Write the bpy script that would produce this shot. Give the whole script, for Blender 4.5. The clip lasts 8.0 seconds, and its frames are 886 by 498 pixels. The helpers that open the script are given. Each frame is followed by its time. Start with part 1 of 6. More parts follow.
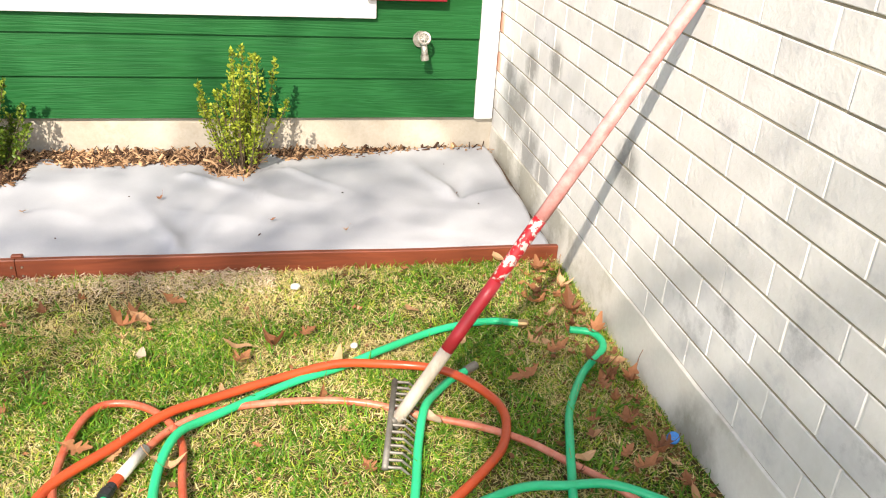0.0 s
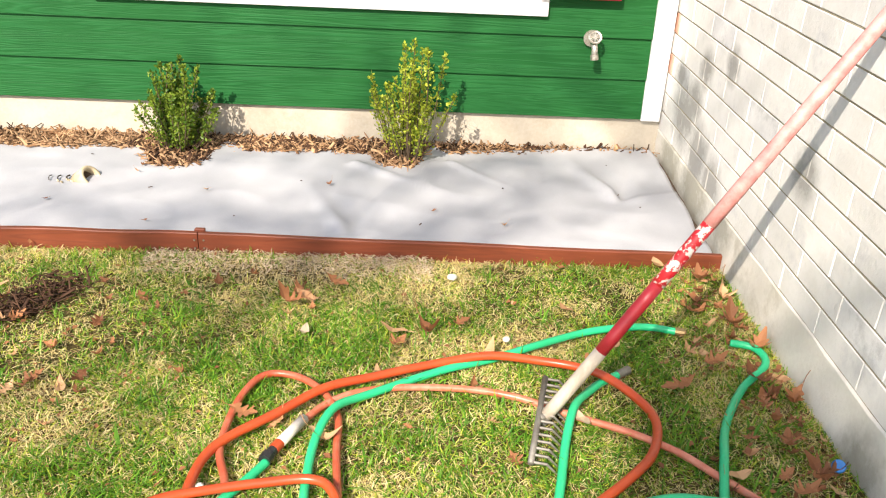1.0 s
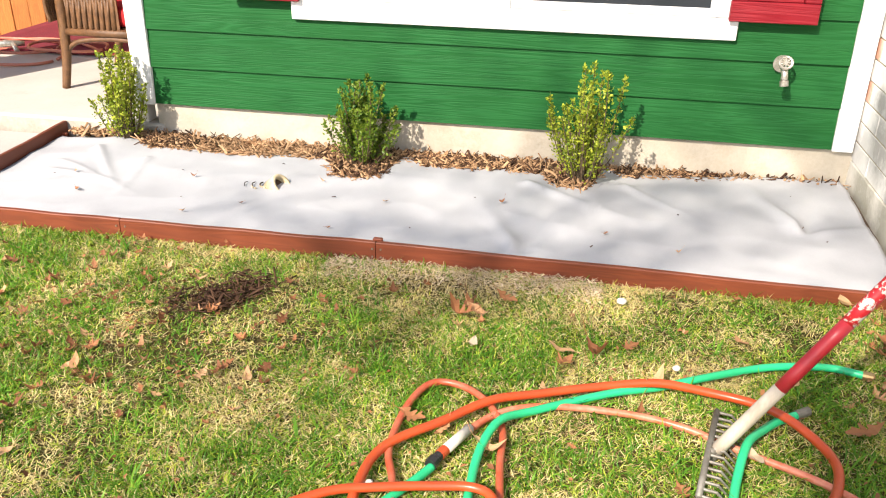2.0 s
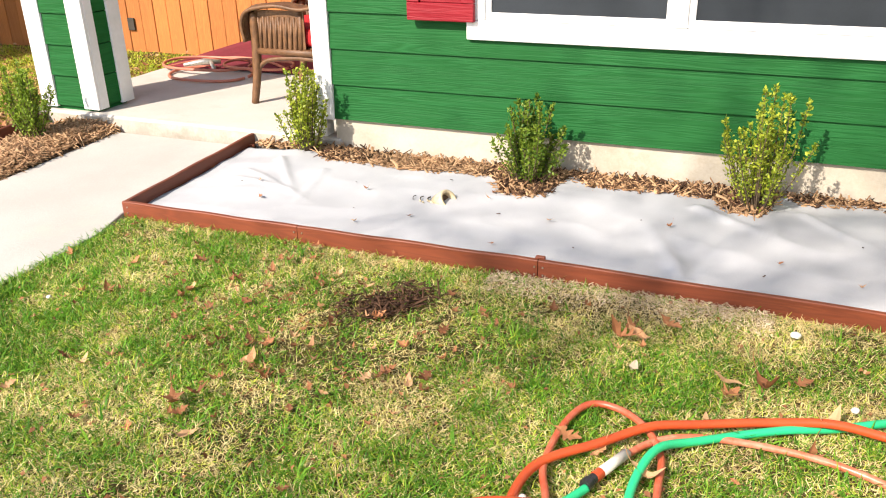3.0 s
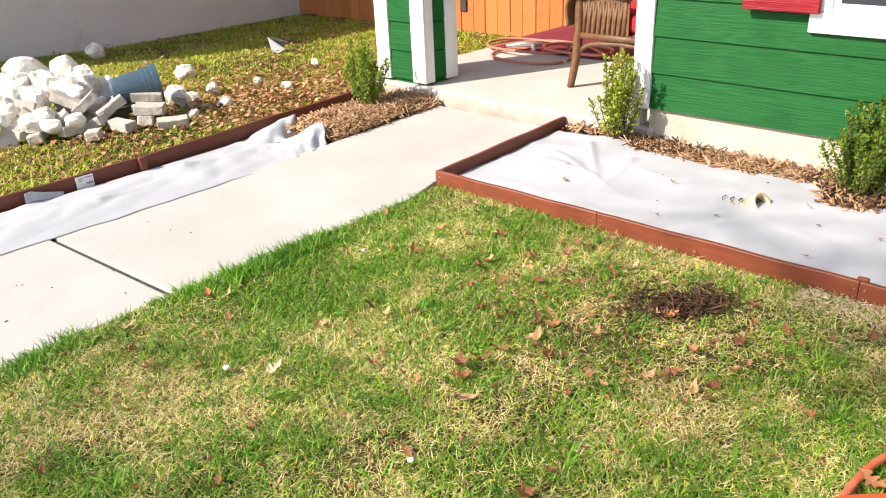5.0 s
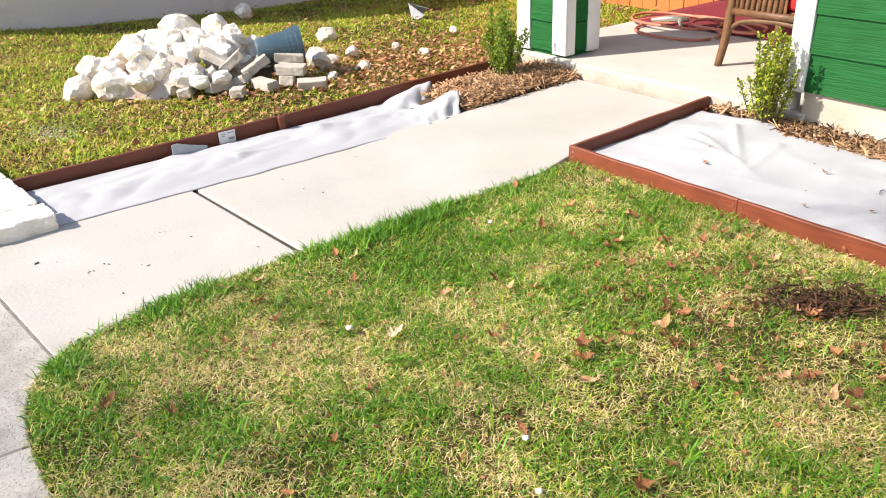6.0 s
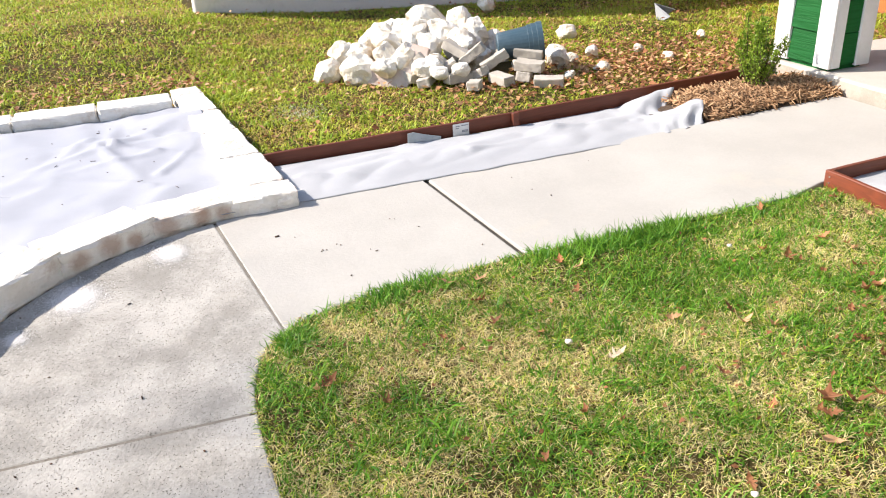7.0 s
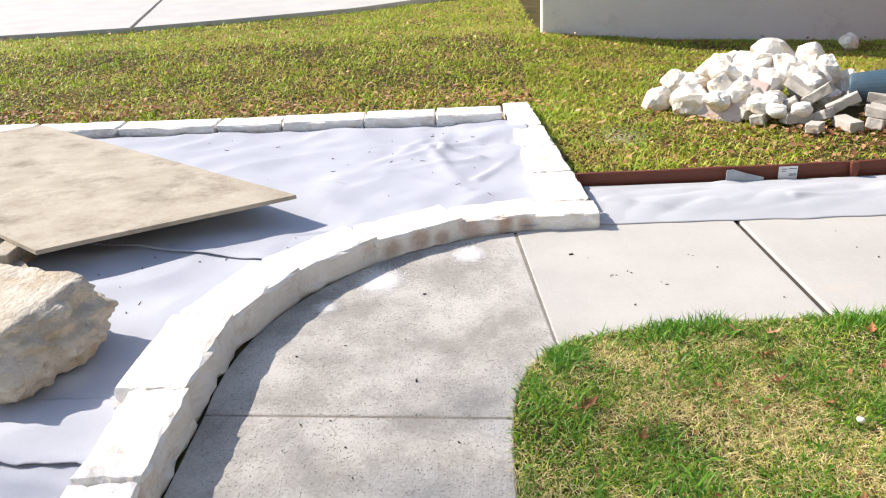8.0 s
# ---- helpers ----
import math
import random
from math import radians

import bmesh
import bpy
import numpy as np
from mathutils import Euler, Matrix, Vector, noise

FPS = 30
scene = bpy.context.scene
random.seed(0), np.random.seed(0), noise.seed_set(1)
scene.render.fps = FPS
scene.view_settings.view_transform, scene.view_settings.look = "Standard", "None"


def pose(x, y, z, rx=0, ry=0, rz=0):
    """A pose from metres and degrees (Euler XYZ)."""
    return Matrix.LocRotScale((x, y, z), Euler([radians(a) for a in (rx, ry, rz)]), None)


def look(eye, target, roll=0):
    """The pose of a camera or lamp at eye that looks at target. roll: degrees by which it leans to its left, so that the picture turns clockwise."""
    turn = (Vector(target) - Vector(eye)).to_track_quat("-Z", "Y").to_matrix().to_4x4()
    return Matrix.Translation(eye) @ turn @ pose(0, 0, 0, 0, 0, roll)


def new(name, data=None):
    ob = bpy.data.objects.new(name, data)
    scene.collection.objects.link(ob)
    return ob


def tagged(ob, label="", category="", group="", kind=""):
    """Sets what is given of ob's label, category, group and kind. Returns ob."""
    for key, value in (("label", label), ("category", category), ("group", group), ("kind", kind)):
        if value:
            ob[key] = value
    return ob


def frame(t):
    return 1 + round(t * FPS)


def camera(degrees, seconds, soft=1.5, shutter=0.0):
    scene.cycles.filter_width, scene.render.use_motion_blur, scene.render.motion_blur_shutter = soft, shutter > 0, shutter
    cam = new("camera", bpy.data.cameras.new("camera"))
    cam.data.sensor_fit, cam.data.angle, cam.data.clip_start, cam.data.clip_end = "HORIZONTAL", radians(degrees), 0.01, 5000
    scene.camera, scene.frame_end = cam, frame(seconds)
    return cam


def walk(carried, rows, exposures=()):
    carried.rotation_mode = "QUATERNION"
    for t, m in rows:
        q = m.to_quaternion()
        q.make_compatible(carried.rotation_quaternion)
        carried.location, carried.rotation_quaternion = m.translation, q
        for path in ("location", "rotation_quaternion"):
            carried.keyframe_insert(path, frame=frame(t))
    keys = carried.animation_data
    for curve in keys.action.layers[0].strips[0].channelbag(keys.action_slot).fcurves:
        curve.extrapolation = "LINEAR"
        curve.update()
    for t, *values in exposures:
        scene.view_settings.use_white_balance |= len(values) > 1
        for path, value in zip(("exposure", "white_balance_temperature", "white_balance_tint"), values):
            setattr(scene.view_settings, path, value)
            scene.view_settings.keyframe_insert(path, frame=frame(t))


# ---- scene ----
cam = camera(56.0, 8.0, 1.1)
PATH = [
    (0, (0.088, 0.539, 1.319), (0.494, 2.289, 0.438), 3.8),
    (0.5, (0.073, 0.536, 1.31), (0.313, 2.311, 0.42), 3.5),
    (1, (0.06, 0.526, 1.31), (0.112, 2.312, 0.412), 2.7),
    (1.5, (0.037, 0.509, 1.311), (-0.104, 2.298, 0.428), 1.9),
    (3, (0.011, 0.464, 1.309), (-0.683, 2.153, 0.493), -1.2),
    (3.5, (-0.001, 0.454, 1.309), (-0.873, 2.062, 0.501), -1.7),
    (4, (-0.012, 0.45, 1.307), (-1.034, 1.965, 0.494), -2.3),
    (4.5, (-0.012, 0.457, 1.304), (-1.17, 1.872, 0.494), -2.5),
    (6, (-0.052, 0.475, 1.282), (-1.496, 1.551, 0.412), -2.3),
    (6.5, (-0.132, 0.481, 1.28), (-1.679, 1.393, 0.398), -2.1),
    (7, (-0.16, 0.465, 1.287), (-1.844, 1.112, 0.424), -2.5),
    (7.5, (-0.156, 0.502, 1.283), (-1.946, 0.812, 0.447), -2.6),
    (8, (-0.119, 0.545, 1.288), (-1.958, 0.468, 0.506), -2.8),
]
walk(cam, [(t, look(eye, target, roll)) for t, eye, target, roll in PATH], [(0, 0.85, 6950, 13), (7.2, 0.76, 6630, 13), (8, 0.67, 6560, 13)])

# ---- world, sun, exposure ----
SUN_FROM = Vector((-1.0, -2.25, 1.95)).normalized()
world = bpy.data.worlds.new("sky")
scene.world = world
world.use_nodes = True
wn = world.node_tree.nodes
sky = wn.new("ShaderNodeTexSky")
sky.sky_type, sky.sun_disc = 'NISHITA', False
sky.sun_elevation = math.asin(SUN_FROM.z)
sky.sun_rotation = math.atan2(SUN_FROM.x, SUN_FROM.y)
world.node_tree.links.new(sky.outputs[0], wn["Background"].inputs[0])
wn["Background"].inputs[1].default_value = 0.15
sun = new("sun", bpy.data.lights.new("sun", 'SUN'))
sun.data.energy, sun.data.angle, sun.data.color = 4.85, radians(0.55), (1.0, 0.94, 0.84)
sun.matrix_world = look(SUN_FROM * 30, (0, 0, 0))

# ---- materials ----


def surf(name, a, b, scale=3.0, rough=0.8, bump=0.2, fine=60.0, metal=0.0, stain=None, amount=0.3, island=0.0, stretch=(1, 1, 1), spread=(0.35, 0.65), dist=0.004, coords="World", gloss=0.5):
    """A surface that varies between two colours at a coarse and a fine scale, with fine relief and optional stains."""
    m = bpy.data.materials.new(name)
    m.use_nodes = True
    n, l = m.node_tree.nodes, m.node_tree.links
    bsdf = n["Principled BSDF"]
    tex = n.new("ShaderNodeNewGeometry" if coords == "World" else "ShaderNodeTexCoord")
    mp = n.new("ShaderNodeMapping")
    mp.inputs["Scale"].default_value = stretch
    l.new(tex.outputs["Position" if coords == "World" else coords], mp.inputs[0])

    def noise_at(s, detail=5.0, rgh=0.6):
        t = n.new("ShaderNodeTexNoise")
        t.inputs["Scale"].default_value, t.inputs["Detail"].default_value, t.inputs["Roughness"].default_value = s, detail, rgh
        l.new(mp.outputs[0], t.inputs["Vector"])
        return t.outputs["Fac"]

    def remap(src, lo, hi):
        r = n.new("ShaderNodeMapRange")
        r.inputs["From Min"].default_value, r.inputs["From Max"].default_value = lo, hi
        l.new(src, r.inputs["Value"])
        return r.outputs[0]

    def mix(fac, ca, cb, mode='MIX'):
        x = n.new("ShaderNodeMix")
        x.data_type, x.blend_type = 'RGBA', mode
        for sock, v in ((x.inputs[0], fac), (x.inputs[6], ca), (x.inputs[7], cb)):
            if isinstance(v, (int, float)):
                sock.default_value = v
            elif isinstance(v, tuple):
                sock.default_value = (*v, 1)
            else:
                l.new(v, sock)
        return x.outputs[2]

    coarse, small = noise_at(scale), noise_at(fine)
    both = n.new("ShaderNodeMath")
    both.operation = 'MULTIPLY_ADD'
    l.new(small, both.inputs[0])
    both.inputs[1].default_value = 0.35
    l.new(coarse, both.inputs[2])
    col = mix(remap(both.outputs[0], spread[0] + 0.17, spread[1] + 0.17), a, b)
    if stain:
        col = mix(remap(noise_at(scale * 0.7 + 0.9, 8, 0.7), 0.60 - amount * 0.2, 0.74 - amount * 0.1), col, stain)
    if island:
        for node, out in (("ShaderNodeNewGeometry", "Random Per Island"), ("ShaderNodeObjectInfo", "Random")):
            g = n.new(node)
            hsv = n.new("ShaderNodeHueSaturation")
            l.new(col, hsv.inputs["Color"])
            r = n.new("ShaderNodeMapRange")
            r.inputs["To Min"].default_value, r.inputs["To Max"].default_value = 1 - island, 1 + island
            l.new(g.outputs[out], r.inputs["Value"])
            l.new(r.outputs[0], hsv.inputs["Value"])
            col = hsv.outputs[0]
    l.new(col, bsdf.inputs["Base Color"])
    bsdf.inputs["Metallic"].default_value = metal
    bsdf.inputs["Specular IOR Level"].default_value = gloss
    l.new(remap(coarse, -0.6, 1.6), bsdf.inputs["Roughness"]) if rough is None else None
    if rough is not None:
        rr = n.new("ShaderNodeMapRange")
        rr.inputs["To Min"].default_value, rr.inputs["To Max"].default_value = max(0.03, rough - 0.1), min(1, rough + 0.1)
        l.new(small, rr.inputs["Value"])
        l.new(rr.outputs[0], bsdf.inputs["Roughness"])
    bp = n.new("ShaderNodeBump")
    bp.inputs["Strength"].default_value, bp.inputs["Distance"].default_value = bump, dist
    l.new(small, bp.inputs["Height"])
    l.new(bp.outputs[0], bsdf.inputs["Normal"])
    return m


def grain(name, a, b, rough=0.6, along="x", bands=22.0, bump=0.5, dist=0.004, island=0.0, stretch=0.06, gloss=0.5):
    """Painted or stained wood with long wavy grain along one axis."""
    m = bpy.data.materials.new(name)
    m.use_nodes = True
    n, l = m.node_tree.nodes, m.node_tree.links
    bsdf = n["Principled BSDF"]
    tex = n.new("ShaderNodeTexCoord")
    mp = n.new("ShaderNodeMapping")
    s = {"x": (stretch, 1, 1), "y": (1, stretch, 1), "z": (1, 1, stretch)}[along]
    mp.inputs["Scale"].default_value = s
    l.new(tex.outputs["Object"], mp.inputs[0])
    w = n.new("ShaderNodeTexNoise")
    w.inputs["Scale"].default_value, w.inputs["Detail"].default_value, w.inputs["Distortion"].default_value = bands, 3, 1.2
    l.new(mp.outputs[0], w.inputs["Vector"])
    ring = n.new("ShaderNodeMath")
    ring.operation = 'PINGPONG'
    ring.inputs[1].default_value = 0.06
    l.new(w.outputs["Fac"], ring.inputs[0])
    up = n.new("ShaderNodeMapRange")
    up.inputs["From Max"].default_value = 0.06
    l.new(ring.outputs[0], up.inputs["Value"])
    patch = n.new("ShaderNodeTexNoise")
    patch.inputs["Scale"].default_value = 2.2
    l.new(tex.outputs["Object"], patch.inputs["Vector"])
    fac = n.new("ShaderNodeMath")
    fac.operation = 'MULTIPLY'
    l.new(up.outputs[0], fac.inputs[0])
    l.new(patch.outputs["Fac"], fac.inputs[1])
    x = n.new("ShaderNodeMix")
    x.data_type = 'RGBA'
    x.inputs[6].default_value, x.inputs[7].default_value = (*a, 1), (*b, 1)
    l.new(fac.outputs[0], x.inputs[0])
    col = x.outputs[2]
    if island:
        g = n.new("ShaderNodeObjectInfo")
        hsv = n.new("ShaderNodeHueSaturation")
        l.new(col, hsv.inputs["Color"])
        r = n.new("ShaderNodeMapRange")
        r.inputs["To Min"].default_value, r.inputs["To Max"].default_value = 1 - island, 1 + island
        l.new(g.outputs["Random"], r.inputs["Value"])
        l.new(r.outputs[0], hsv.inputs["Value"])
        col = hsv.outputs[0]
    l.new(col, bsdf.inputs["Base Color"])
    bsdf.inputs["Roughness"].default_value = rough
    bsdf.inputs["Specular IOR Level"].default_value = gloss
    bp = n.new("ShaderNodeBump")
    bp.inputs["Strength"].default_value, bp.inputs["Distance"].default_value = bump, dist
    l.new(fac.outputs[0], bp.inputs["Height"])
    l.new(bp.outputs[0], bsdf.inputs["Normal"])
    return m


def plain(name, c, rough=0.5, metal=0.0):
    return surf(name, c, tuple(v * 0.85 for v in c), 12, rough, 0.05, 90, metal)


M_GREEN = grain("green_paint", (0.006, 0.078, 0.016), (0.017, 0.128, 0.037), 0.6, "x", 24, 0.55, 0.003, gloss=0.16, stretch=0.035)
# Same green paint, lightened in colour to offset shade on the column.
M_GREENV = grain("green_paint_lifted", (0.005, 0.10, 0.020), (0.014, 0.15, 0.040), 0.6, "y", 14, 0.6, 0.003, gloss=0.16)
M_WHITE = surf("white_trim_paint", (0.80, 0.80, 0.80), (0.72, 0.72, 0.71), 4, 0.5, 0.1, 40)
M_RED = grain("red_paint", (0.20, 0.005, 0.012), (0.34, 0.035, 0.045), 0.5, "x", 18, 0.6, 0.003, gloss=0.25)
M_FOUND = surf("foundation_concrete", (0.50, 0.455, 0.38), (0.42, 0.375, 0.305), 5, 0.9, 0.5, 70, stain=(0.37, 0.315, 0.24), amount=0.5)
M_FOUND2 = surf("foundation_side", (0.70, 0.675, 0.61), (0.61, 0.58, 0.515), 4, 0.9, 0.5, 70, stain=(0.42, 0.39, 0.32), amount=0.3)
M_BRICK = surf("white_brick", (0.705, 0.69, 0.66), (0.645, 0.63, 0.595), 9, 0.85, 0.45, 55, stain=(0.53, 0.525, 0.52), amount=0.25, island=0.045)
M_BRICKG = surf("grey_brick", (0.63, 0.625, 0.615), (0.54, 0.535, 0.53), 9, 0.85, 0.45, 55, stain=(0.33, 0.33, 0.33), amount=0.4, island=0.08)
M_BRICKR = surf("red_smeared_brick", (0.62, 0.34, 0.24), (0.66, 0.46, 0.38), 9, 0.85, 0.35, 55)
M_MORTAR = surf("mortar", (0.36, 0.32, 0.23), (0.27, 0.235, 0.165), 14, 0.95, 0.5, 90)
M_HEAD = surf("painted_head_joint", (0.76, 0.745, 0.71), (0.66, 0.64, 0.60), 14, 0.9, 0.5, 90)
M_SOIL = surf("soil", (0.07, 0.045, 0.028), (0.12, 0.08, 0.05), 9, 0.95, 1.0, 80, dist=0.01)
M_BOARD = grain("stained_board", (0.20, 0.045, 0.017), (0.115, 0.026, 0.011), 0.55, "x", 16, 0.25, 0.002)
# Same board stain, with the shade on its east-facing sides put into the colour.
M_BOARDY = grain("stained_board_shaded", (0.15, 0.036, 0.016), (0.09, 0.022, 0.011), 0.55, "y", 16, 0.25, 0.002)
M_CLOTH = surf("weed_cloth", (0.425, 0.432, 0.45), (0.365, 0.372, 0.392), 2.5, 0.85, 0.25, 220, dist=0.002)
M_WALK = surf("new_concrete", (0.445, 0.425, 0.39), (0.39, 0.37, 0.34), 2.2, 0.85, 0.3, 90, stain=(0.46, 0.42, 0.36), amount=0.15)
M_OLDWALK = surf("old_concrete", (0.44, 0.418, 0.382), (0.265, 0.25, 0.224), 3.5, 0.9, 0.6, 120, stain=(0.42, 0.392, 0.352), amount=0.25, dist=0.004, spread=(0.38, 0.62))
M_PORCH = surf("porch_concrete", (0.53, 0.495, 0.45), (0.46, 0.43, 0.385), 2.5, 0.85, 0.25, 80, stain=(0.43, 0.39, 0.34), amount=0.25)
M_STUCCO = surf("neighbour_stucco", (0.70, 0.66, 0.61), (0.63, 0.59, 0.54), 1.2, 0.9, 0.3, 60, stain=(0.52, 0.48, 0.43), amount=0.2)
M_FENCE = grain("cedar_board", (0.47, 0.165, 0.04), (0.30, 0.095, 0.025), 0.7, "z", 26, 0.4, 0.003, island=0.16)
M_LIME = surf("limestone", (0.82, 0.79, 0.74), (0.72, 0.68, 0.61), 7, 0.9, 0.8, 45, stain=(0.52, 0.40, 0.32), amount=0.3, island=0.05, dist=0.008)
M_GROOVE = surf("sandy_joint", (0.24, 0.215, 0.18), (0.16, 0.14, 0.115), 12, 0.95, 0.4, 90)
M_JOINT = surf("joint_felt", (0.035, 0.03, 0.025), (0.06, 0.05, 0.04), 20, 0.95, 0.5, 90)
M_RUG = surf("maroon_rug", (0.19, 0.012, 0.028), (0.14, 0.01, 0.022), 8, 0.95, 0.4, 200)
M_SCREEN = surf("dark_window_screen", (0.026, 0.032, 0.040), (0.018, 0.023, 0.029), 2.5, 0.55, 0.05, 300, gloss=0.3)

# ---- mesh helpers ----


def obj(name, bm, material, smooth=False):
    me = bpy.data.meshes.new(name)
    bm.normal_update()
    bm.to_mesh(me)
    bm.free()
    for mm in (material if isinstance(material, (list, tuple)) else [material]):
        me.materials.append(mm)
    if smooth:
        me.polygons.foreach_set("use_smooth", [True] * len(me.polygons))
    return new(name, me)


def part(name, bm, material, parent, label="", smooth=False):
    ob = obj(name, bm, material, smooth)
    ob.parent = parent
    if label:
        tagged(ob, label)
    return ob


def base(name, at, label, category, group="", kind="", turn=0.0):
    e = new(name)
    e.matrix_world = pose(*at, 0, 0, turn)
    return tagged(e, label, category, group, kind)


def box(lo, hi, bevel=0.0, bm=None, seg=1):
    own = bmesh.new()
    bmesh.ops.create_cube(own, size=1)
    lo, hi = Vector(lo), Vector(hi)
    for v in own.verts:
        v.co = Vector([lo[i] + (v.co[i] + 0.5) * (hi[i] - lo[i]) for i in range(3)])
    if bevel:
        bmesh.ops.bevel(own, geom=own.edges[:], offset=bevel, segments=seg, affect='EDGES', profile=0.5)
    if bm is None:
        return own
    me = bpy.data.meshes.new("t")
    own.to_mesh(me)
    own.free()
    bm.from_mesh(me)
    bpy.data.meshes.remove(me)
    return bm


def rod(points, radius, sides=10, bm=None, caps=True):
    """A tube along points; radius may be a list."""
    bm = bm or bmesh.new()
    pts = [Vector(p) for p in points]
    rads = radius if isinstance(radius, (list, tuple)) else [radius] * len(pts)
    rings, side = [], None
    for i, p in enumerate(pts):
        d = (pts[min(i + 1, len(pts) - 1)] - pts[max(i - 1, 0)]).normalized()
        if side is None:
            side = d.orthogonal().normalized()
        side = (side - d * side.dot(d)).normalized()
        other = d.cross(side)
        rings.append([bm.verts.new(p + (side * math.cos(a) + other * math.sin(a)) * rads[i]) for a in [2 * math.pi * k / sides for k in range(sides)]])
    for r0, r1 in zip(rings, rings[1:]):
        for k in range(sides):
            bm.faces.new((r0[k], r0[(k + 1) % sides], r1[(k + 1) % sides], r1[k]))
    if caps:
        bm.faces.new(rings[0][::-1])
        bm.faces.new(rings[-1])
    return bm


def spline(points, n=8, closed=False):
    """Catmull-Rom through the points."""
    P = [Vector(p) for p in points]
    out = []
    for i in range(len(P) - 1):
        a, b, c, d = P[max(i - 1, 0)], P[i], P[i + 1], P[min(i + 2, len(P) - 1)]
        for k in range(n):
            t = k / n
            out.append(0.5 * ((2 * b) + (c - a) * t + (2 * a - 5 * b + 4 * c - d) * t * t + (3 * b - a - 3 * c + d) * t ** 3))
    out.append(P[-1])
    return out


def sheet(name, us, vs, fn, material, smooth=True, thick=0.0):
    """A grid surface from fn(u, v)."""
    bm = bmesh.new()
    g = [[bm.verts.new(fn(u, v)) for v in vs] for u in us]
    for i in range(len(us) - 1):
        for j in range(len(vs) - 1):
            bm.faces.new((g[i][j], g[i + 1][j], g[i + 1][j + 1], g[i][j + 1]))
    ob = obj(name, bm, material, smooth)
    if thick:
        sol = ob.modifiers.new("thickness", 'SOLIDIFY')
        sol.thickness = thick
    return ob


def lin(a, b, n):
    return [a + (b - a) * i / n for i in range(n + 1)]


def nz(x, y, s, k=0.0):
    return noise.noise(Vector((x * s, y * s, k)))


def clamp(v, a=0.0, b=1.0):
    return max(a, min(b, v))


# ---- plan ----
WALL_Y, BRICK_X, LAP, SIDING_Z = 4.037, 1.089, 0.1735, 0.217
BED_Y, BED_X = 3.037, -2.526
WALK_L, WALK_R = -3.38, -2.47
PORCH_Y, PORCH_Z, PORCH_X = 4.03, 0.112, -4.05
FENCE_Y = 6.35
NEIGH_X, NEIGH_Y = -7.76, 1.20
ARC_C, ARC_R = (-2.15, 0.95), 1.17


def inner_edge(s):
    """The lawn's rounded edge along the walk, s from 0 (beside the straight walk) to 1."""
    a, b, c, d = Vector((-2.49, 1.70)), Vector((-2.47, 0.72)), Vector((-2.42, 0.62)), Vector((-1.65, 0.625))
    return a * (1 - s) ** 3 + b * 3 * s * (1 - s) ** 2 + c * 3 * s * s * (1 - s) + d * s ** 3


def arc(deg, r=ARC_R):
    return Vector((ARC_C[0] + r * math.cos(radians(deg)), ARC_C[1] + r * math.sin(radians(deg))))


def on_walk(x, y):
    if x > -1.65:
        return -0.24 < y < 0.625
    if y > 1.7:
        return WALK_L < x < WALK_R - 0.02 and y < PORCH_Y
    q = math.hypot(x - ARC_C[0], y - ARC_C[1])
    if x < WALK_L or (y < ARC_C[1] and q > ARC_R):
        return False
    best = min(((inner_edge(k / 12) - Vector((x, y))).length, k) for k in range(13))[1] / 12
    e, e2 = inner_edge(max(0, best - 0.02)), inner_edge(min(1, best + 0.02))
    t = e2 - e
    return t.x * (y - e.y) - t.y * (x - e.x) < 0


def in_bed(x, y):
    if BED_X < x < BRICK_X and BED_Y < y < WALL_Y:
        return True
    if -3.84 < x < WALK_L and 1.0 < y < 4.1:
        return True
    return -5.1 < x < -1.5 and y < 1.0 and not on_walk(x, y) and y < 1.0 and x < -1.5 and (y < -0.2 or x < -2.4)


def side_slope(x, y):
    """The far lawn rises towards the neighbour's drive and falls along his wall."""
    rise_ = 0.105 * clamp((2.4 - y) / 1.2) - 0.08 * clamp((y - 2.4) / 1.8)
    return rise_ * clamp((-x - 6) / 1.7) * (1 - 0.6 * clamp((-x - 7.9) / 1.2))


def ground_z(x, y):
    z = 0.012 * nz(x, y, 1.3) + 0.006 * nz(x, y, 5.0)
    if x < -4.2 and y > 3.5:
        z -= 0.05 * clamp((y - 3.5) / 2) * clamp((x + 7.7) / 1.5)
    z += side_slope(x, y)
    if on_walk(x, y):
        z = -0.012
    elif x > PORCH_X and y > PORCH_Y:
        z = -0.05
    elif in_bed(x, y):
        z = min(z, 0.0) - 0.01
    return z


# ---- ground ----
def lines(lo, hi, fine, far):
    xs = lin(lo, hi, round((hi - lo) / fine))
    return [-far, -far * 0.4, lo - 8, lo - 3, lo - 1] + xs + [hi + 1, hi + 3, hi + 8, far * 0.4, far]


M_LAWN = surf("lawn_soil", (0.050, 0.045, 0.015), (0.11, 0.08, 0.032), 2.2, 0.95, 1.0, 60, stain=(0.15, 0.095, 0.045), amount=0.3, dist=0.02, gloss=0.08)
ground = sheet("ground", lines(-9.5, 1.3, 0.06, 90), lines(-3.2, 6.6, 0.06, 90), lambda x, y: (x, y, ground_z(x, y)), M_LAWN)
tagged(ground, "patchy lawn soil with green and straw grass", "ground", kind="structure")


# ---- house wall ----
house = base("wall_north", (0, WALL_Y, 0), "green lap siding house wall above concrete", "wall", kind="structure")


def place(ob, parent):
    """Parents a piece that was made at world places."""
    ob.parent = parent
    ob.matrix_parent_inverse = parent.matrix_world.inverted()
    return ob


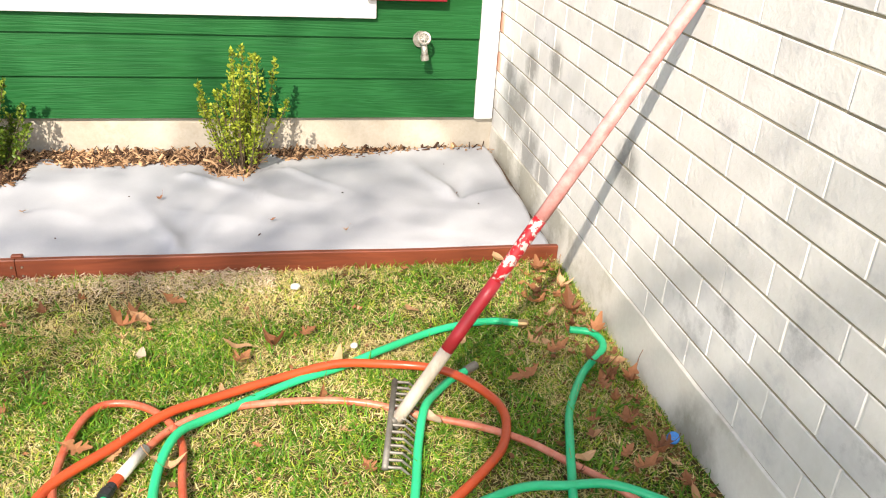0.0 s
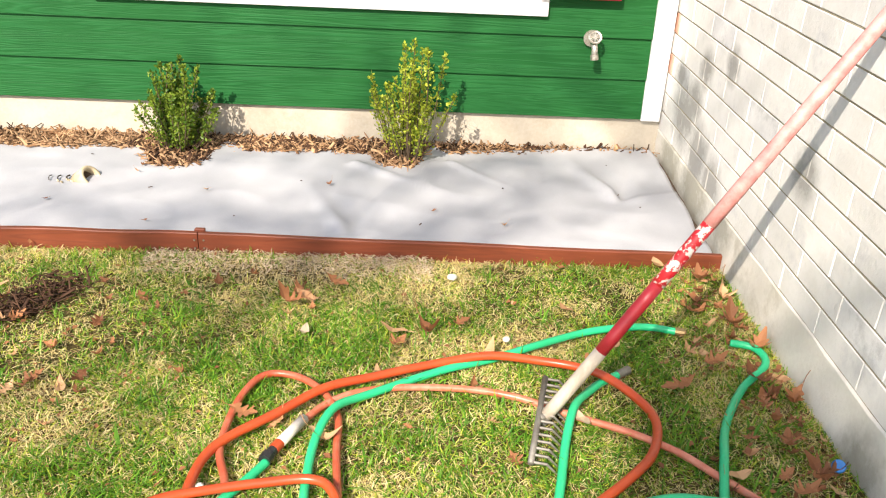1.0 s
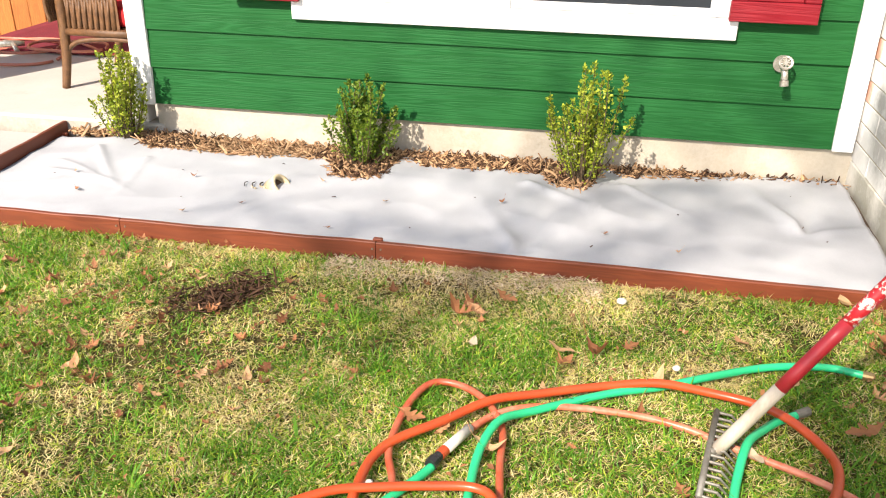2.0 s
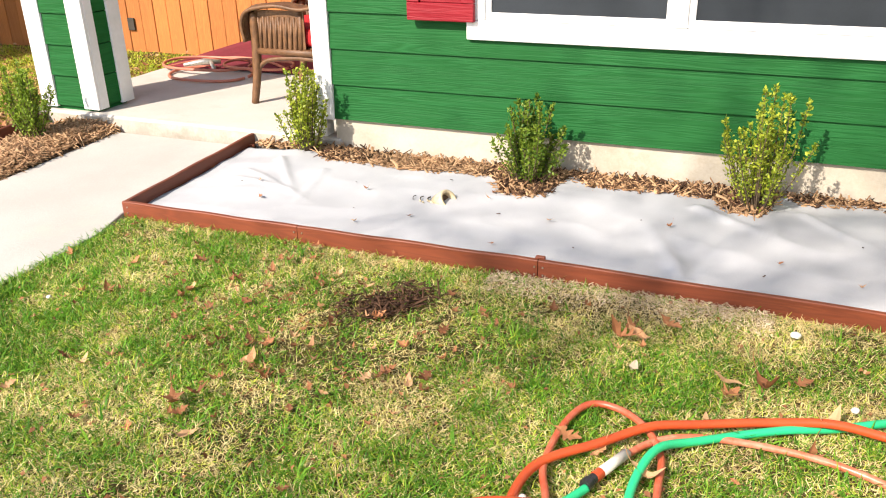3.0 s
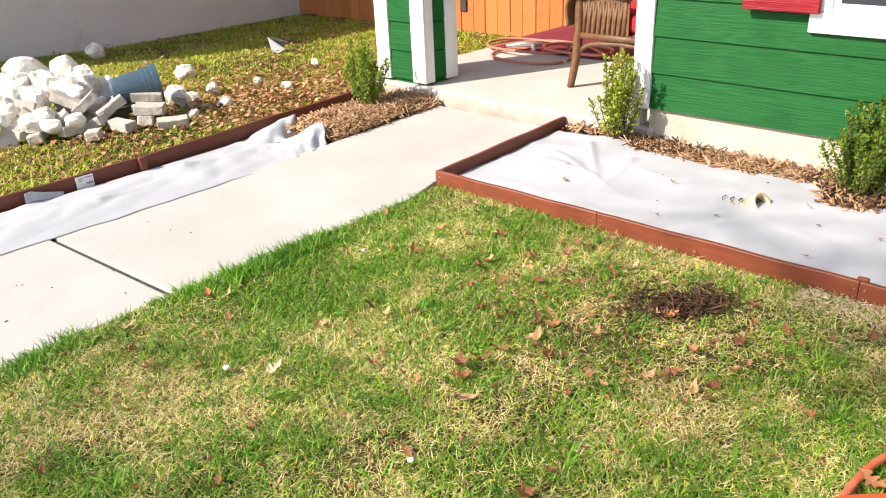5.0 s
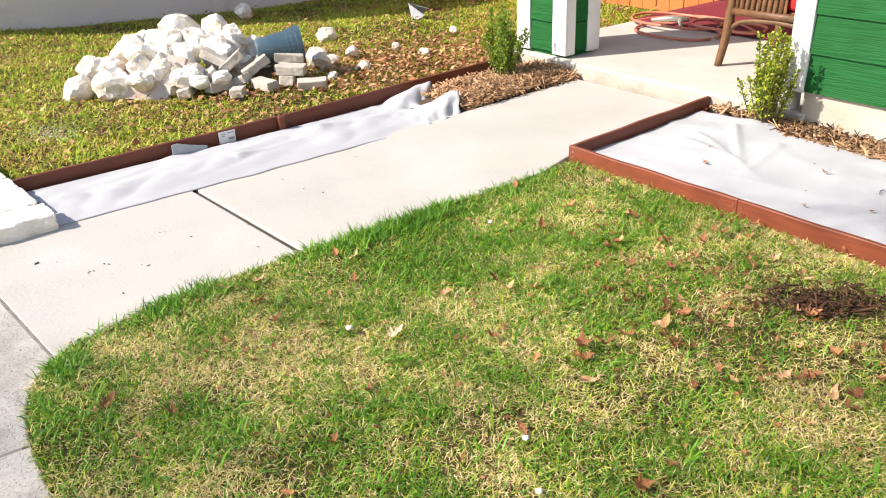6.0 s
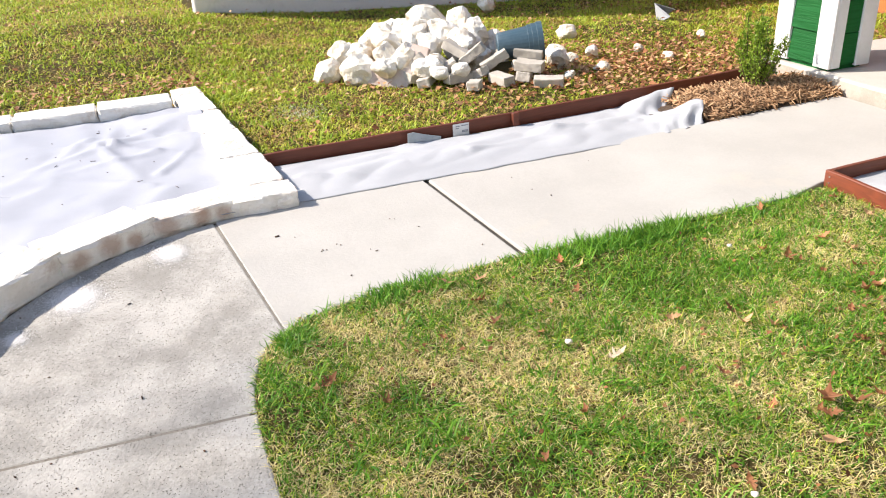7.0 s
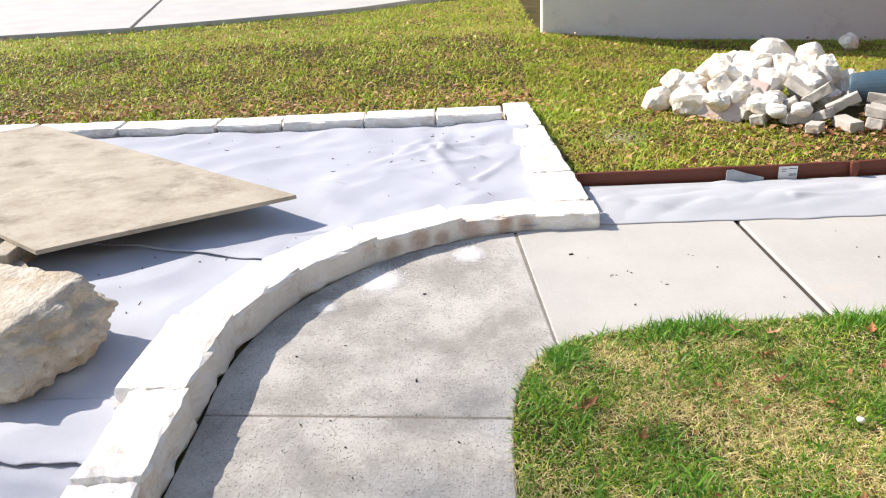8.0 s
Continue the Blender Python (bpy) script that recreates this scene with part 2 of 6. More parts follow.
def lap_board(x0, x1, z, lap=LAP, y=WALL_Y):
    bm = bmesh.new()
    prof = [(y - 0.0138, z), (y - 0.001, z + lap + 0.02), (y + 0.006, z + lap + 0.02), (y + 0.006, z + 0.004), (y - 0.008, z + 0.001)]
    ends = [[bm.verts.new((x, a, b)) for a, b in prof] for x in (x0, x1)]
    k = len(prof)
    for i in range(k):
        bm.faces.new((ends[0][i], ends[0][(i + 1) % k], ends[1][(i + 1) % k], ends[1][i]))
    bm.faces.new(ends[0][::-1])
    bm.faces.new(ends[1])
    return bm


WIN_X0, WIN_X1, WIN_Z = -1.309, 0.547, 0.643
for i in range(16):
    z = SIDING_Z + i * LAP
    place(obj("siding_board", lap_board(-2.02, 0.996, z), M_GREEN), house)
place(obj("foundation", box((-2.03, WALL_Y + 0.008, -0.2), (BRICK_X + 0.1, WALL_Y + 0.1, SIDING_Z + 0.006), 0.004), M_FOUND), house)
place(obj("backing", box((-2.02, WALL_Y + 0.012, SIDING_Z + 0.01), (BRICK_X + 0.1, WALL_Y + 0.14, 3.1)), M_WHITE), house)
place(obj("corner_trim", box((0.997, WALL_Y - 0.022, SIDING_Z - 0.006), (1.079, WALL_Y + 0.01, 3.05), 0.003), M_WHITE), house)
place(obj("corner_trim", box((-2.114, WALL_Y - 0.022, SIDING_Z - 0.006), (-2.02, WALL_Y + 0.01, 3.05), 0.003), M_WHITE), house)
place(obj("corner_trim", box((-2.112, WALL_Y + 0.012, PORCH_Z), (-2.085, WALL_Y + 0.09, 3.05), 0.003), M_WHITE), house)

porch_wall = base("wall_porch", (-2.08, 5, 0), "green lap siding wall beside the porch", "wall", kind="structure")
place(obj("porch_siding", box((-2.08, WALL_Y + 0.14, PORCH_Z), (-1.9, FENCE_Y + 0.2, 3.05)), M_GREENV), porch_wall)

# window in the wall
win = base("window_1", (-0.38, WALL_Y, WIN_Z), "white-trimmed double window with dark screens", "window", kind="structure")
TOP = 2.1
place(obj("window_sill", box((WIN_X0, WALL_Y - 0.034, WIN_Z), (WIN_X1, WALL_Y + 0.0, WIN_Z + 0.085), 0.003), M_WHITE), win)
place(obj("window_trim", box((WIN_X0, WALL_Y - 0.034, WIN_Z + 0.087), (WIN_X0 + 0.085, WALL_Y, TOP), 0.003), M_WHITE), win)
place(obj("window_trim", box((WIN_X1 - 0.085, WALL_Y - 0.034, WIN_Z + 0.087), (WIN_X1, WALL_Y, TOP), 0.003), M_WHITE), win)
place(obj("window_head", box((WIN_X0 - 0.02, WALL_Y - 0.038, TOP + 0.002), (WIN_X1 + 0.02, WALL_Y, TOP + 0.12), 0.003), M_WHITE), win)
mid = (-0.42, -0.36)
for x0, x1 in ((WIN_X0 + 0.085, mid[0]), (mid[1], WIN_X1 - 0.085)):
    fr = place(obj("window_frame", box((x0, WALL_Y - 0.024, WIN_Z + 0.087), (x1, WALL_Y - 0.008, WIN_Z + 0.12), 0.002), M_WHITE), win)
    place(obj("window_frame", box((x0, WALL_Y - 0.024, WIN_Z + 0.12), (x0 + 0.028, WALL_Y - 0.008, TOP), 0.002), M_WHITE), win)
    place(obj("window_frame", box((x1 - 0.028, WALL_Y - 0.024, WIN_Z + 0.12), (x1, WALL_Y - 0.008, TOP), 0.002), M_WHITE), win)
    place(obj("pane", box((x0 + 0.028, WALL_Y - 0.016, WIN_Z + 0.12), (x1 - 0.028, WALL_Y - 0.012, TOP)), M_SCREEN), fr)
place(obj("mullion", box((mid[0], WALL_Y - 0.032, WIN_Z + 0.087), (mid[1], WALL_Y, TOP), 0.003), M_WHITE), win)

# shutters either side
for x0, x1 in ((-1.585, -1.265), (0.505, 0.835)):
    sh = base("shutter", (x0, WALL_Y, 0.722), "dark red painted wood-grain window shutter", "shutter", "window shutters")
    y0, y1 = WALL_Y - 0.062, WALL_Y - 0.036
    for nm, lo, hi in (("rail", (x0, y0, 0.722), (x1, y1, 0.80)), ("stile", (x0, y0, 0.801), (x0 + 0.06, y1, 2.1)), ("stile", (x1 - 0.06, y0, 0.801), (x1, y1, 2.1)),
                       ("panel", (x0 + 0.061, y0 + 0.012, 0.801), (x1 - 0.061, y1, 2.1))):
        place(obj(nm, box(lo, hi, 0.003), M_RED), sh)

# ---- porch, column, fence, neighbour ----
porch = obj("porch_slab", box((PORCH_X, PORCH_Y, -0.2), (-2.0, FENCE_Y - 0.02, PORCH_Z), 0.012, seg=2), M_PORCH)
tagged(porch, "pale concrete porch slab one step up", "porch", kind="structure")
face = bmesh.new()
fx, fz = lin(PORCH_X + 0.01, -2.035, 60), [-0.05, 0.01, 0.035, 0.06, 0.08, 0.098]
fg = [[face.verts.new((x, PORCH_Y - 0.003 - 0.006 * abs(nz(x, z, 11, 6)) * (1 if z < 0.09 else 0.2), z + 0.006 * nz(x, z, 7, 2))) for z in fz] for x in fx]
for i in range(len(fx) - 1):
    for j in range(len(fz) - 1):
        face.faces.new((fg[i][j], fg[i + 1][j], fg[i + 1][j + 1], fg[i][j + 1]))
# Face coloured darker than the slab top to set the step apart.
porch_face = obj("rough_front", face, surf("darker_step_face", (0.45, 0.41, 0.35), (0.34, 0.305, 0.255), 6, 0.9, 0.6, 70, stain=(0.26, 0.23, 0.185), amount=0.5), True)
place(porch_face, porch)
CX0, CX1, CY0, CY1 = -3.985, -3.56, 4.05, 4.345
COL_Z = PORCH_Z + 0.016
col = base("porch_column", (-3.77, 4.2, PORCH_Z), "square porch column with green siding and white corner trim", "column")
for i in range(15):
    z = COL_Z + 0.012 + i * LAP
    place(obj("siding", lap_board(CX0 + 0.105, CX1 - 0.10, z, LAP, CY0 + 0.02), M_GREEN), col)
    place(obj("siding", box((CX1 - 0.03, CY0 + 0.08, z), (CX1 - 0.012, CY1 - 0.09, z + LAP - 0.004), 0.002), M_GREENV), col)
place(obj("core", box((CX0 + 0.03, CY0 + 0.03, PORCH_Z), (CX1 - 0.034, CY1 - 0.03, 2.8)), M_GREENV), col)
for lo, hi in (((CX0, CY0), (CX0 + 0.115, CY0 + 0.022)), ((CX1 - 0.112, CY0), (CX1, CY0 + 0.022)), ((CX1 - 0.022, CY0 + 0.023), (CX1, CY0 + 0.085)),
               ((CX1 - 0.022, CY1 - 0.10), (CX1, CY1)), ((CX0, CY0 + 0.023), (CX0 + 0.022, CY0 + 0.085)), ((CX0, CY1 - 0.10), (CX0 + 0.022, CY1))):
    place(obj("corner_board", box((*lo, COL_Z), (*hi, 2.8), 0.003), M_WHITE), col)
roof = obj("ceiling", box((-4.3, 4.3, 2.8), (-2.0, FENCE_Y, 2.95)), M_WHITE)
tagged(roof, "white porch ceiling", "ceiling", kind="structure")

rug = sheet("rug", lin(-4.04, -2.15, 20), lin(5.22, 6.25, 12), lambda x, y: (x, y + 0.05 * (x + 4.04) * clamp((6.0 - y)), PORCH_Z + 0.010 + 0.002 * nz(x, y, 6)), M_RUG, thick=-0.007)
tagged(rug, "maroon woven rug on the porch slab", "rug")

fence = base("fence", (-5, FENCE_Y, 0), "orange-stained cedar board privacy fence", "fence", kind="structure")
x, k = NEIGH_X, 0
while x < -1.95:
    w = 0.138 + 0.006 * math.sin(k * 2.3)
    place(obj("board", box((x, FENCE_Y + 0.004 * (k % 2), -0.07 + 0.01 * math.sin(k * 1.7)), (x + w, FENCE_Y + 0.02, 1.8), 0.003), M_FENCE), fence)
    x += w + 0.005
    k += 1
place(tagged(obj("hinge", box((-5.33, FENCE_Y - 0.016, 0.135), (-5.26, FENCE_Y - 0.001, 0.24), 0.003), M_JOINT), "black iron gate hinge"), fence)
place(obj("rail", box((NEIGH_X, FENCE_Y + 0.026, 0.25), (-1.95, FENCE_Y + 0.064, 0.34)), M_FENCE), fence)
place(obj("rail", box((NEIGH_X, FENCE_Y + 0.026, 1.4), (-1.95, FENCE_Y + 0.064, 1.49)), M_FENCE), fence)

neigh = base("neighbour_house", (NEIGH_X, NEIGH_Y, 0), "grey stucco side wall of the neighbouring house", "house")
place(obj("side_wall", box((NEIGH_X - 0.14, NEIGH_Y, -0.3), (NEIGH_X, 12, 3.2), 0.03, seg=3), M_STUCCO), neigh)
place(obj("house_body", box((NEIGH_X - 6, 4.2, -0.3), (NEIGH_X - 0.143, 12, 3.2), 0.03), M_STUCCO), neigh)
place(obj("roof", box((NEIGH_X - 6.4, 3.9, 3.203), (NEIGH_X + 0.3, 12.4, 3.5), 0.02), M_STUCCO), neigh)

# ---- walk ----
def panel(name, inner, outer, material, z=0.0, rise=None):
    """A concrete panel between two edges of equally many points."""
    bm = bmesh.new()
    zz = rise or (lambda p: z)
    t = [[bm.verts.new((p.x, p.y, zz(p))) for p in e] for e in (inner, outer)]
    b = [[bm.verts.new((p.x, p.y, -0.12)) for p in e] for e in (inner, outer)]
    n = len(inner)
    for i in range(n - 1):
        bm.faces.new((t[0][i], t[0][i + 1], t[1][i + 1], t[1][i]))
        bm.faces.new((t[0][i + 1], t[0][i], b[0][i], b[0][i + 1]))
        bm.faces.new((t[1][i], t[1][i + 1], b[1][i + 1], b[1][i]))
    bm.faces.new((t[0][0], t[1][0], b[1][0], b[0][0]))
    bm.faces.new((t[1][-1], t[0][-1], b[0][-1], b[1][-1]))
    bmesh.ops.recalc_face_normals(bm, faces=bm.faces[:])
    rim = [e for e in bm.edges if all(v.co.z > -0.1 for v in e.verts) and e.calc_face_angle(0) > 0.5]
    bmesh.ops.bevel(bm, geom=rim, offset=0.006, segments=2, affect='EDGES', profile=0.5)
    return obj(name, bm, material)


walkway = base("pavement", (-2.9, 1.7, 0), "pale concrete front walk with jointed panels", "walkway", kind="structure")
rise = lambda p: 0.004 + 0.028 * clamp((p.y - 2.4) / 1.6)
ys = lin(0.0, 1.0, 24)
walk_e = lambda y: -2.476 - 0.056 * clamp((y - 2.85) / 0.17)
walk_w = lambda y: WALK_L - 0.03 * clamp((y - 2) / 2)
near_j, far_j, end_y = 1.680, 1.628, PORCH_Y - 0.030
place(panel("walk_panel", [Vector((walk_e(y), y)) for y in [near_j + (end_y - near_j) * q for q in ys]], [Vector((walk_w(y), y)) for y in [far_j + (end_y - far_j) * q for q in ys]], M_WALK, rise=rise), walkway)
S2 = 0.505
ins = [inner_edge(s) for s in lin(0.015, S2, 10)]
outs = [Vector((-3.36, y)) for y in lin(1.608, 0.95, 5)] + [arc(a) for a in lin(181, 191.5, 4)]
place(panel("walk_panel", ins, outs, M_WALK, z=0.004), walkway)
S3 = 0.83
place(panel("old_walk_panel", [inner_edge(s) for s in lin(S2 + 0.003, S3, 16)], [arc(a) for a in lin(192.0, 275.7, 16)], M_OLDWALK, z=0.003), walkway)
place(panel("old_walk_panel", [inner_edge(s) for s in lin(S3 + 0.004, 1, 5)] + [Vector((3, 0.63))], [arc(275.95), Vector((-1.9, -0.215)), Vector((-1.7, -0.215)), Vector((-1.5, -0.215)), Vector((-1, -0.215)), Vector((-0.6, -0.215)), Vector((3, -0.215))], M_OLDWALK, z=0.003), walkway)

for p, q in ((inner_edge(S2 + 0.0015), arc(191.75)), (inner_edge(S3 + 0.002), arc(275.8))):
    d = (q - p).normalized() * 0.02
    w = Vector((-d.y, d.x)) * 0.6
    jb = bmesh.new()
    lo = [jb.verts.new((v.x, v.y, -0.03)) for v in (p + d + w, q - d + w, q - d - w, p + d - w)]
    hi = [jb.verts.new((v.co.x, v.co.y, 0.0014)) for v in lo]
    jb.faces.new(hi)
    for i in range(4):
        jb.faces.new((lo[i], lo[(i + 1) % 4], hi[(i + 1) % 4], hi[i]))
    bmesh.ops.recalc_face_normals(jb, faces=jb.faces[:])
    place(obj("joint_filler", jb, M_GROOVE), walkway)
felt = box((-3.36, -0.012, -0.05), (-2.49, 0.012, -0.008))
for v in felt.verts:
    v.co.y += far_j - 0.007 + (near_j - far_j) * (v.co.x + 3.38) / 0.9
place(obj("joint_filler", felt, M_JOINT), walkway)
place(obj("joint_filler", box((-3.39, PORCH_Y - 0.034, -0.05), (-2.53, PORCH_Y - 0.010, 0.016)), M_JOINT), walkway)
drive = base("road", (-12, -3, 0), "pale concrete driveway slab of the neighbouring house", "driveway", kind="structure")
near_e = [Vector((-9.15, -8)), Vector((-9.2, -4.54)), Vector((-9.41, -3.17))]
far_e = [Vector((-9.43, -3.13)), Vector((-9.75, -2.2)), Vector((-10.3, -0.8)), Vector((-11.5, 0.6)), Vector((-14.0, 1.2))]
place(panel("drive_panel", near_e, [Vector((-30, -12)), Vector((-30, -9)), Vector((-30, -7.66))], M_WALK, z=0.10), drive)
place(panel("drive_panel", far_e, [Vector((-30, -7.62)), Vector((-30, -5)), Vector((-30, -2.5)), Vector((-30, -0.5)), Vector((-30, 1.2))], M_WALK, z=0.10), drive)

# ---- brick wall ----
brick_wall = base("wall_east", (BRICK_X, 2.5, 0), "white-washed brick wall on a concrete footing", "wall", kind="structure")
COURSE, LONG, GAP, BZ = 0.0845, 0.2445, 0.006, 0.1735


def blotch(m, spots, colour):
    """Soft ragged dark patches on a surface round the given places (x, y, z, size)."""
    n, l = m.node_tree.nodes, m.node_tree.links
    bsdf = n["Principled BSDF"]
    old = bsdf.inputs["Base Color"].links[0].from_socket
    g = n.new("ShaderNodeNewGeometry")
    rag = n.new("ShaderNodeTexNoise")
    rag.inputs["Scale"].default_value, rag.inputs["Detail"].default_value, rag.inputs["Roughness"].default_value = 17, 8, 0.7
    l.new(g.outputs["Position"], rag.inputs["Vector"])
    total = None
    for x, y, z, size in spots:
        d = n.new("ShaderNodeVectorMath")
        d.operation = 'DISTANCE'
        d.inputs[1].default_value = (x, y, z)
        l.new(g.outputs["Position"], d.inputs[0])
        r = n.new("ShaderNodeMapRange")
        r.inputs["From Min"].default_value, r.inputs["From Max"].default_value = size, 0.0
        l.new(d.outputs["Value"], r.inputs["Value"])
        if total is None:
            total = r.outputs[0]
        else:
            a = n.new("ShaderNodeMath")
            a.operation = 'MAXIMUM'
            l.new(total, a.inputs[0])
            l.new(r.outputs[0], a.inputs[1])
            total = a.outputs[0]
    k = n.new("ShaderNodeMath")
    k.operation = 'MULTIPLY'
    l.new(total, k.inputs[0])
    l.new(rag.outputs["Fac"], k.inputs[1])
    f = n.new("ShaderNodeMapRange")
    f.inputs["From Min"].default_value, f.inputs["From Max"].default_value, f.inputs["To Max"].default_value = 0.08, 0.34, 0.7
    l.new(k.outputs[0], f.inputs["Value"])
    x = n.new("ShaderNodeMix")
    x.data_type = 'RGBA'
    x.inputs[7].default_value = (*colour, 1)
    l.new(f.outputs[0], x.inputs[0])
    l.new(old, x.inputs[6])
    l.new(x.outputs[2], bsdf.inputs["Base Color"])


# Dark patches on the bricks, mostly low down near the house corner.
BLOTCHES = ((BRICK_X, 3.72, 0.33, 0.22), (BRICK_X, 3.50, 0.24, 0.20), (BRICK_X, 3.62, 0.42, 0.13), (BRICK_X, 3.56, 0.56, 0.12), (BRICK_X, 3.30, 0.20, 0.16), (BRICK_X, 3.30, 0.64, 0.10), (BRICK_X, 2.62, 0.52, 0.12), (BRICK_X, 3.85, 0.47, 0.09))
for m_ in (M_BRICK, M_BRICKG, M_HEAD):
    blotch(m_, BLOTCHES, (0.17, 0.165, 0.15))
blotch(M_FOUND2, ((BRICK_X, 3.45, 0.12, 0.28), (BRICK_X, 3.80, 0.10, 0.25), (BRICK_X, 3.12, 0.14, 0.18), (BRICK_X, 2.0, 0.02, 0.16)), (0.24, 0.225, 0.17))


def brick_mesh(length, key):
    bm = box((0, 0, 0), (0.06, length, COURSE - GAP), 0.0018)
    for v in bm.verts:
        v.co.x += 0.0012 * noise.noise(v.co * 40 + Vector((key, 0, 0)))
    me = bpy.data.meshes.new("brick")
    bm.to_mesh(me)
    bm.free()
    return me


fulls = []
for k in range(5):
    for mm in (M_BRICK, M_BRICKG):
        me = brick_mesh(LONG - GAP, k * 3.1)
        me.materials.append(mm)
        fulls.append(me)
rest, head_joints = bmesh.new(), bmesh.new()
rng = random.Random(4)
for row in range(33):
    z = BZ + row * COURSE
    heads = []
    first = (2.033 if row % 2 else 2.118) % LONG - LONG
    n = 0
    y = first - LONG * 12
    while y < WALL_Y + 0.05:
        y0, y1 = y, min(y + LONG, WALL_Y + 0.06)
        if y1 - y0 > 0.03:
            if 1.2 < y1 and row < 15:
                if y1 - y0 > LONG - 0.002:
                    me = fulls[rng.randrange(5) * 2 + (1 if rng.random() < 0.06 else 0)]
                else:
                    me = brick_mesh(y1 - y0 - GAP, row)
                    me.materials.append(M_BRICKR if row in (3, 5) else M_BRICK)
                b = new("brick", me)
                b.location = (BRICK_X + rng.uniform(-0.0012, 0.0012), y0, z)
                place(b, brick_wall)
            else:
                box((BRICK_X, y0, z), (BRICK_X + 0.06, y1 - GAP, z + COURSE - GAP), 0, rest)
        if row < 15 and 1.2 < y1 < WALL_Y:
            heads.append(y1)
        y += LONG
    if row < 15:
        for y1 in heads:
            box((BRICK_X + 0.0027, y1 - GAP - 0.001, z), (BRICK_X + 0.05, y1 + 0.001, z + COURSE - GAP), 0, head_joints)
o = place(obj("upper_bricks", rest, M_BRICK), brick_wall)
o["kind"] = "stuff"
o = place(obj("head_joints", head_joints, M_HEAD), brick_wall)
o["kind"] = "stuff"
place(obj("mortar_bed", box((BRICK_X + 0.0032, -3.0, BZ - 0.01), (BRICK_X + 0.2, WALL_Y + 0.07, BZ + 33 * COURSE)), M_MORTAR), brick_wall)
foot = bmesh.new()
yy = lin(-3.0, WALL_Y + 0.05, 90)
zz = [-0.2, -0.05, 0.02, 0.08, 0.13, 0.165, BZ - 0.003]
g = [[foot.verts.new((BRICK_X - 0.002 - 0.006 * abs(nz(y, z, 6, 3)) + 0.004 * nz(y, z, 20), y, z + (0.004 * nz(y, 0, 9) if z > 0.16 else 0))) for z in zz] + [foot.verts.new((BRICK_X + 0.15, y, BZ - 0.003))] for y in yy]
for i in range(len(g) - 1):
    for j in range(len(g[0]) - 1):
        foot.faces.new((g[i][j], g[i][j + 1], g[i + 1][j + 1], g[i + 1][j]))
bmesh.ops.recalc_face_normals(foot, faces=foot.faces[:])
place(obj("footing", foot, M_FOUND2, True), brick_wall)

# ---- timber edging of the beds ----
M_SCREW = plain("steel_screw", (0.6, 0.58, 0.52), 0.35, 0.9)


def edging(name, a, b, za, zb, material, label, screws=(), thick=0.02):
    """A board on edge from a to b with its top rising from za to zb."""
    a, b = Vector(a), Vector(b)
    d = (b - a).normalized()
    nrm = Vector((-d.y, d.x)) * thick
    bm = bmesh.new()
    vs = []
    n = 12
    for i in range(n + 1):
        p = a + (b - a) * i / n
        z = za + (zb - za) * i / n + 0.0015 * math.sin(i * 1.3)
        w = 0.0007 * math.sin(i * 0.9)
        vs.append([bm.verts.new((p.x + nrm.x * k + d.y * w, p.y + nrm.y * k - d.x * w, q)) for k, q in ((0, -0.06), (0, z - 0.003), (0.12, z), (0.88, z), (1, z - 0.003), (1, -0.06))])
    for i in range(n):
        for j in range(6):
            bm.faces.new((vs[i][j], vs[i][(j + 1) % 6], vs[i + 1][(j + 1) % 6], vs[i + 1][j]))
    bm.faces.new(vs[0])
    bm.faces.new(vs[-1][::-1])
    bmesh.ops.recalc_face_normals(bm, faces=bm.faces[:])
    ob = tagged(obj(name, bm, material), label, "edging board", "bed edging boards")
    for s, z in screws:
        p = a + (b - a) * s
        q = rod([(p.x - d.y * -0.0, p.y, z), (p.x + d.y * 0.003, p.y - d.x * 0.003, z)], 0.0035, 8)
        place(obj("screw", q, M_SCREW), ob)
    return ob


LAB = "red-brown stained timber edging board along the planting bed"
edging("edging_board", (BED_X, BED_Y), (-1.665, BED_Y), 0.068, 0.070, M_BOARD, LAB, ((0.03, 0.045), (0.03, 0.02), (0.985, 0.045), (0.985, 0.015)))
edging("edging_board", (-1.662, BED_Y), (-0.690, BED_Y), 0.070, 0.074, M_BOARD, LAB, ((0.99, 0.05), (0.99, 0.02), (0.02, 0.045)))
edging("edging_board", (-0.687, BED_Y), (1.084, BED_Y), 0.074, 0.056, M_BOARD, LAB, ((0.01, 0.05), (0.01, 0.02)))
edging("edging_board", (BED_X, BED_Y + 0.022), (BED_X, PORCH_Y - 0.01), 0.068, 0.099, M_BOARDY, "red-brown edging board in a shaded tone beside the concrete walk", ((0.97, 0.08), (0.97, 0.055)), thick=-0.02)
edging("edging_board", (-3.84, 1.02), (-3.855, 2.30), 0.062, 0.070, M_BOARDY, "brown stained edging board in a shaded tone with a white sticker", thick=0.02)
edging("edging_board", (-3.855, 2.303), (-3.93, 4.02), 0.070, 0.098, M_BOARDY, "brown stained edging board in a shaded tone beside mulch", thick=0.02)
for x, y in ((-0.69, BED_Y + 0.024), (-1.66, BED_Y + 0.024), (BED_X + 0.026, BED_Y + 0.024), (BED_X + 0.026, 3.96)):
    tagged(obj("stake", box((x - 0.015, y, -0.08), (x + 0.02, y + 0.018, 0.078 if x > -1 else 0.055), 0.003), M_BOARD), "short wooden stake behind the edging board", "stake", "edging stakes")
tagged(obj("stake", box((-3.853, 2.285, -0.05), (-3.828, 2.32, 0.074), 0.003), M_BOARDY), "short wooden stake at a board joint", "stake", "edging stakes")
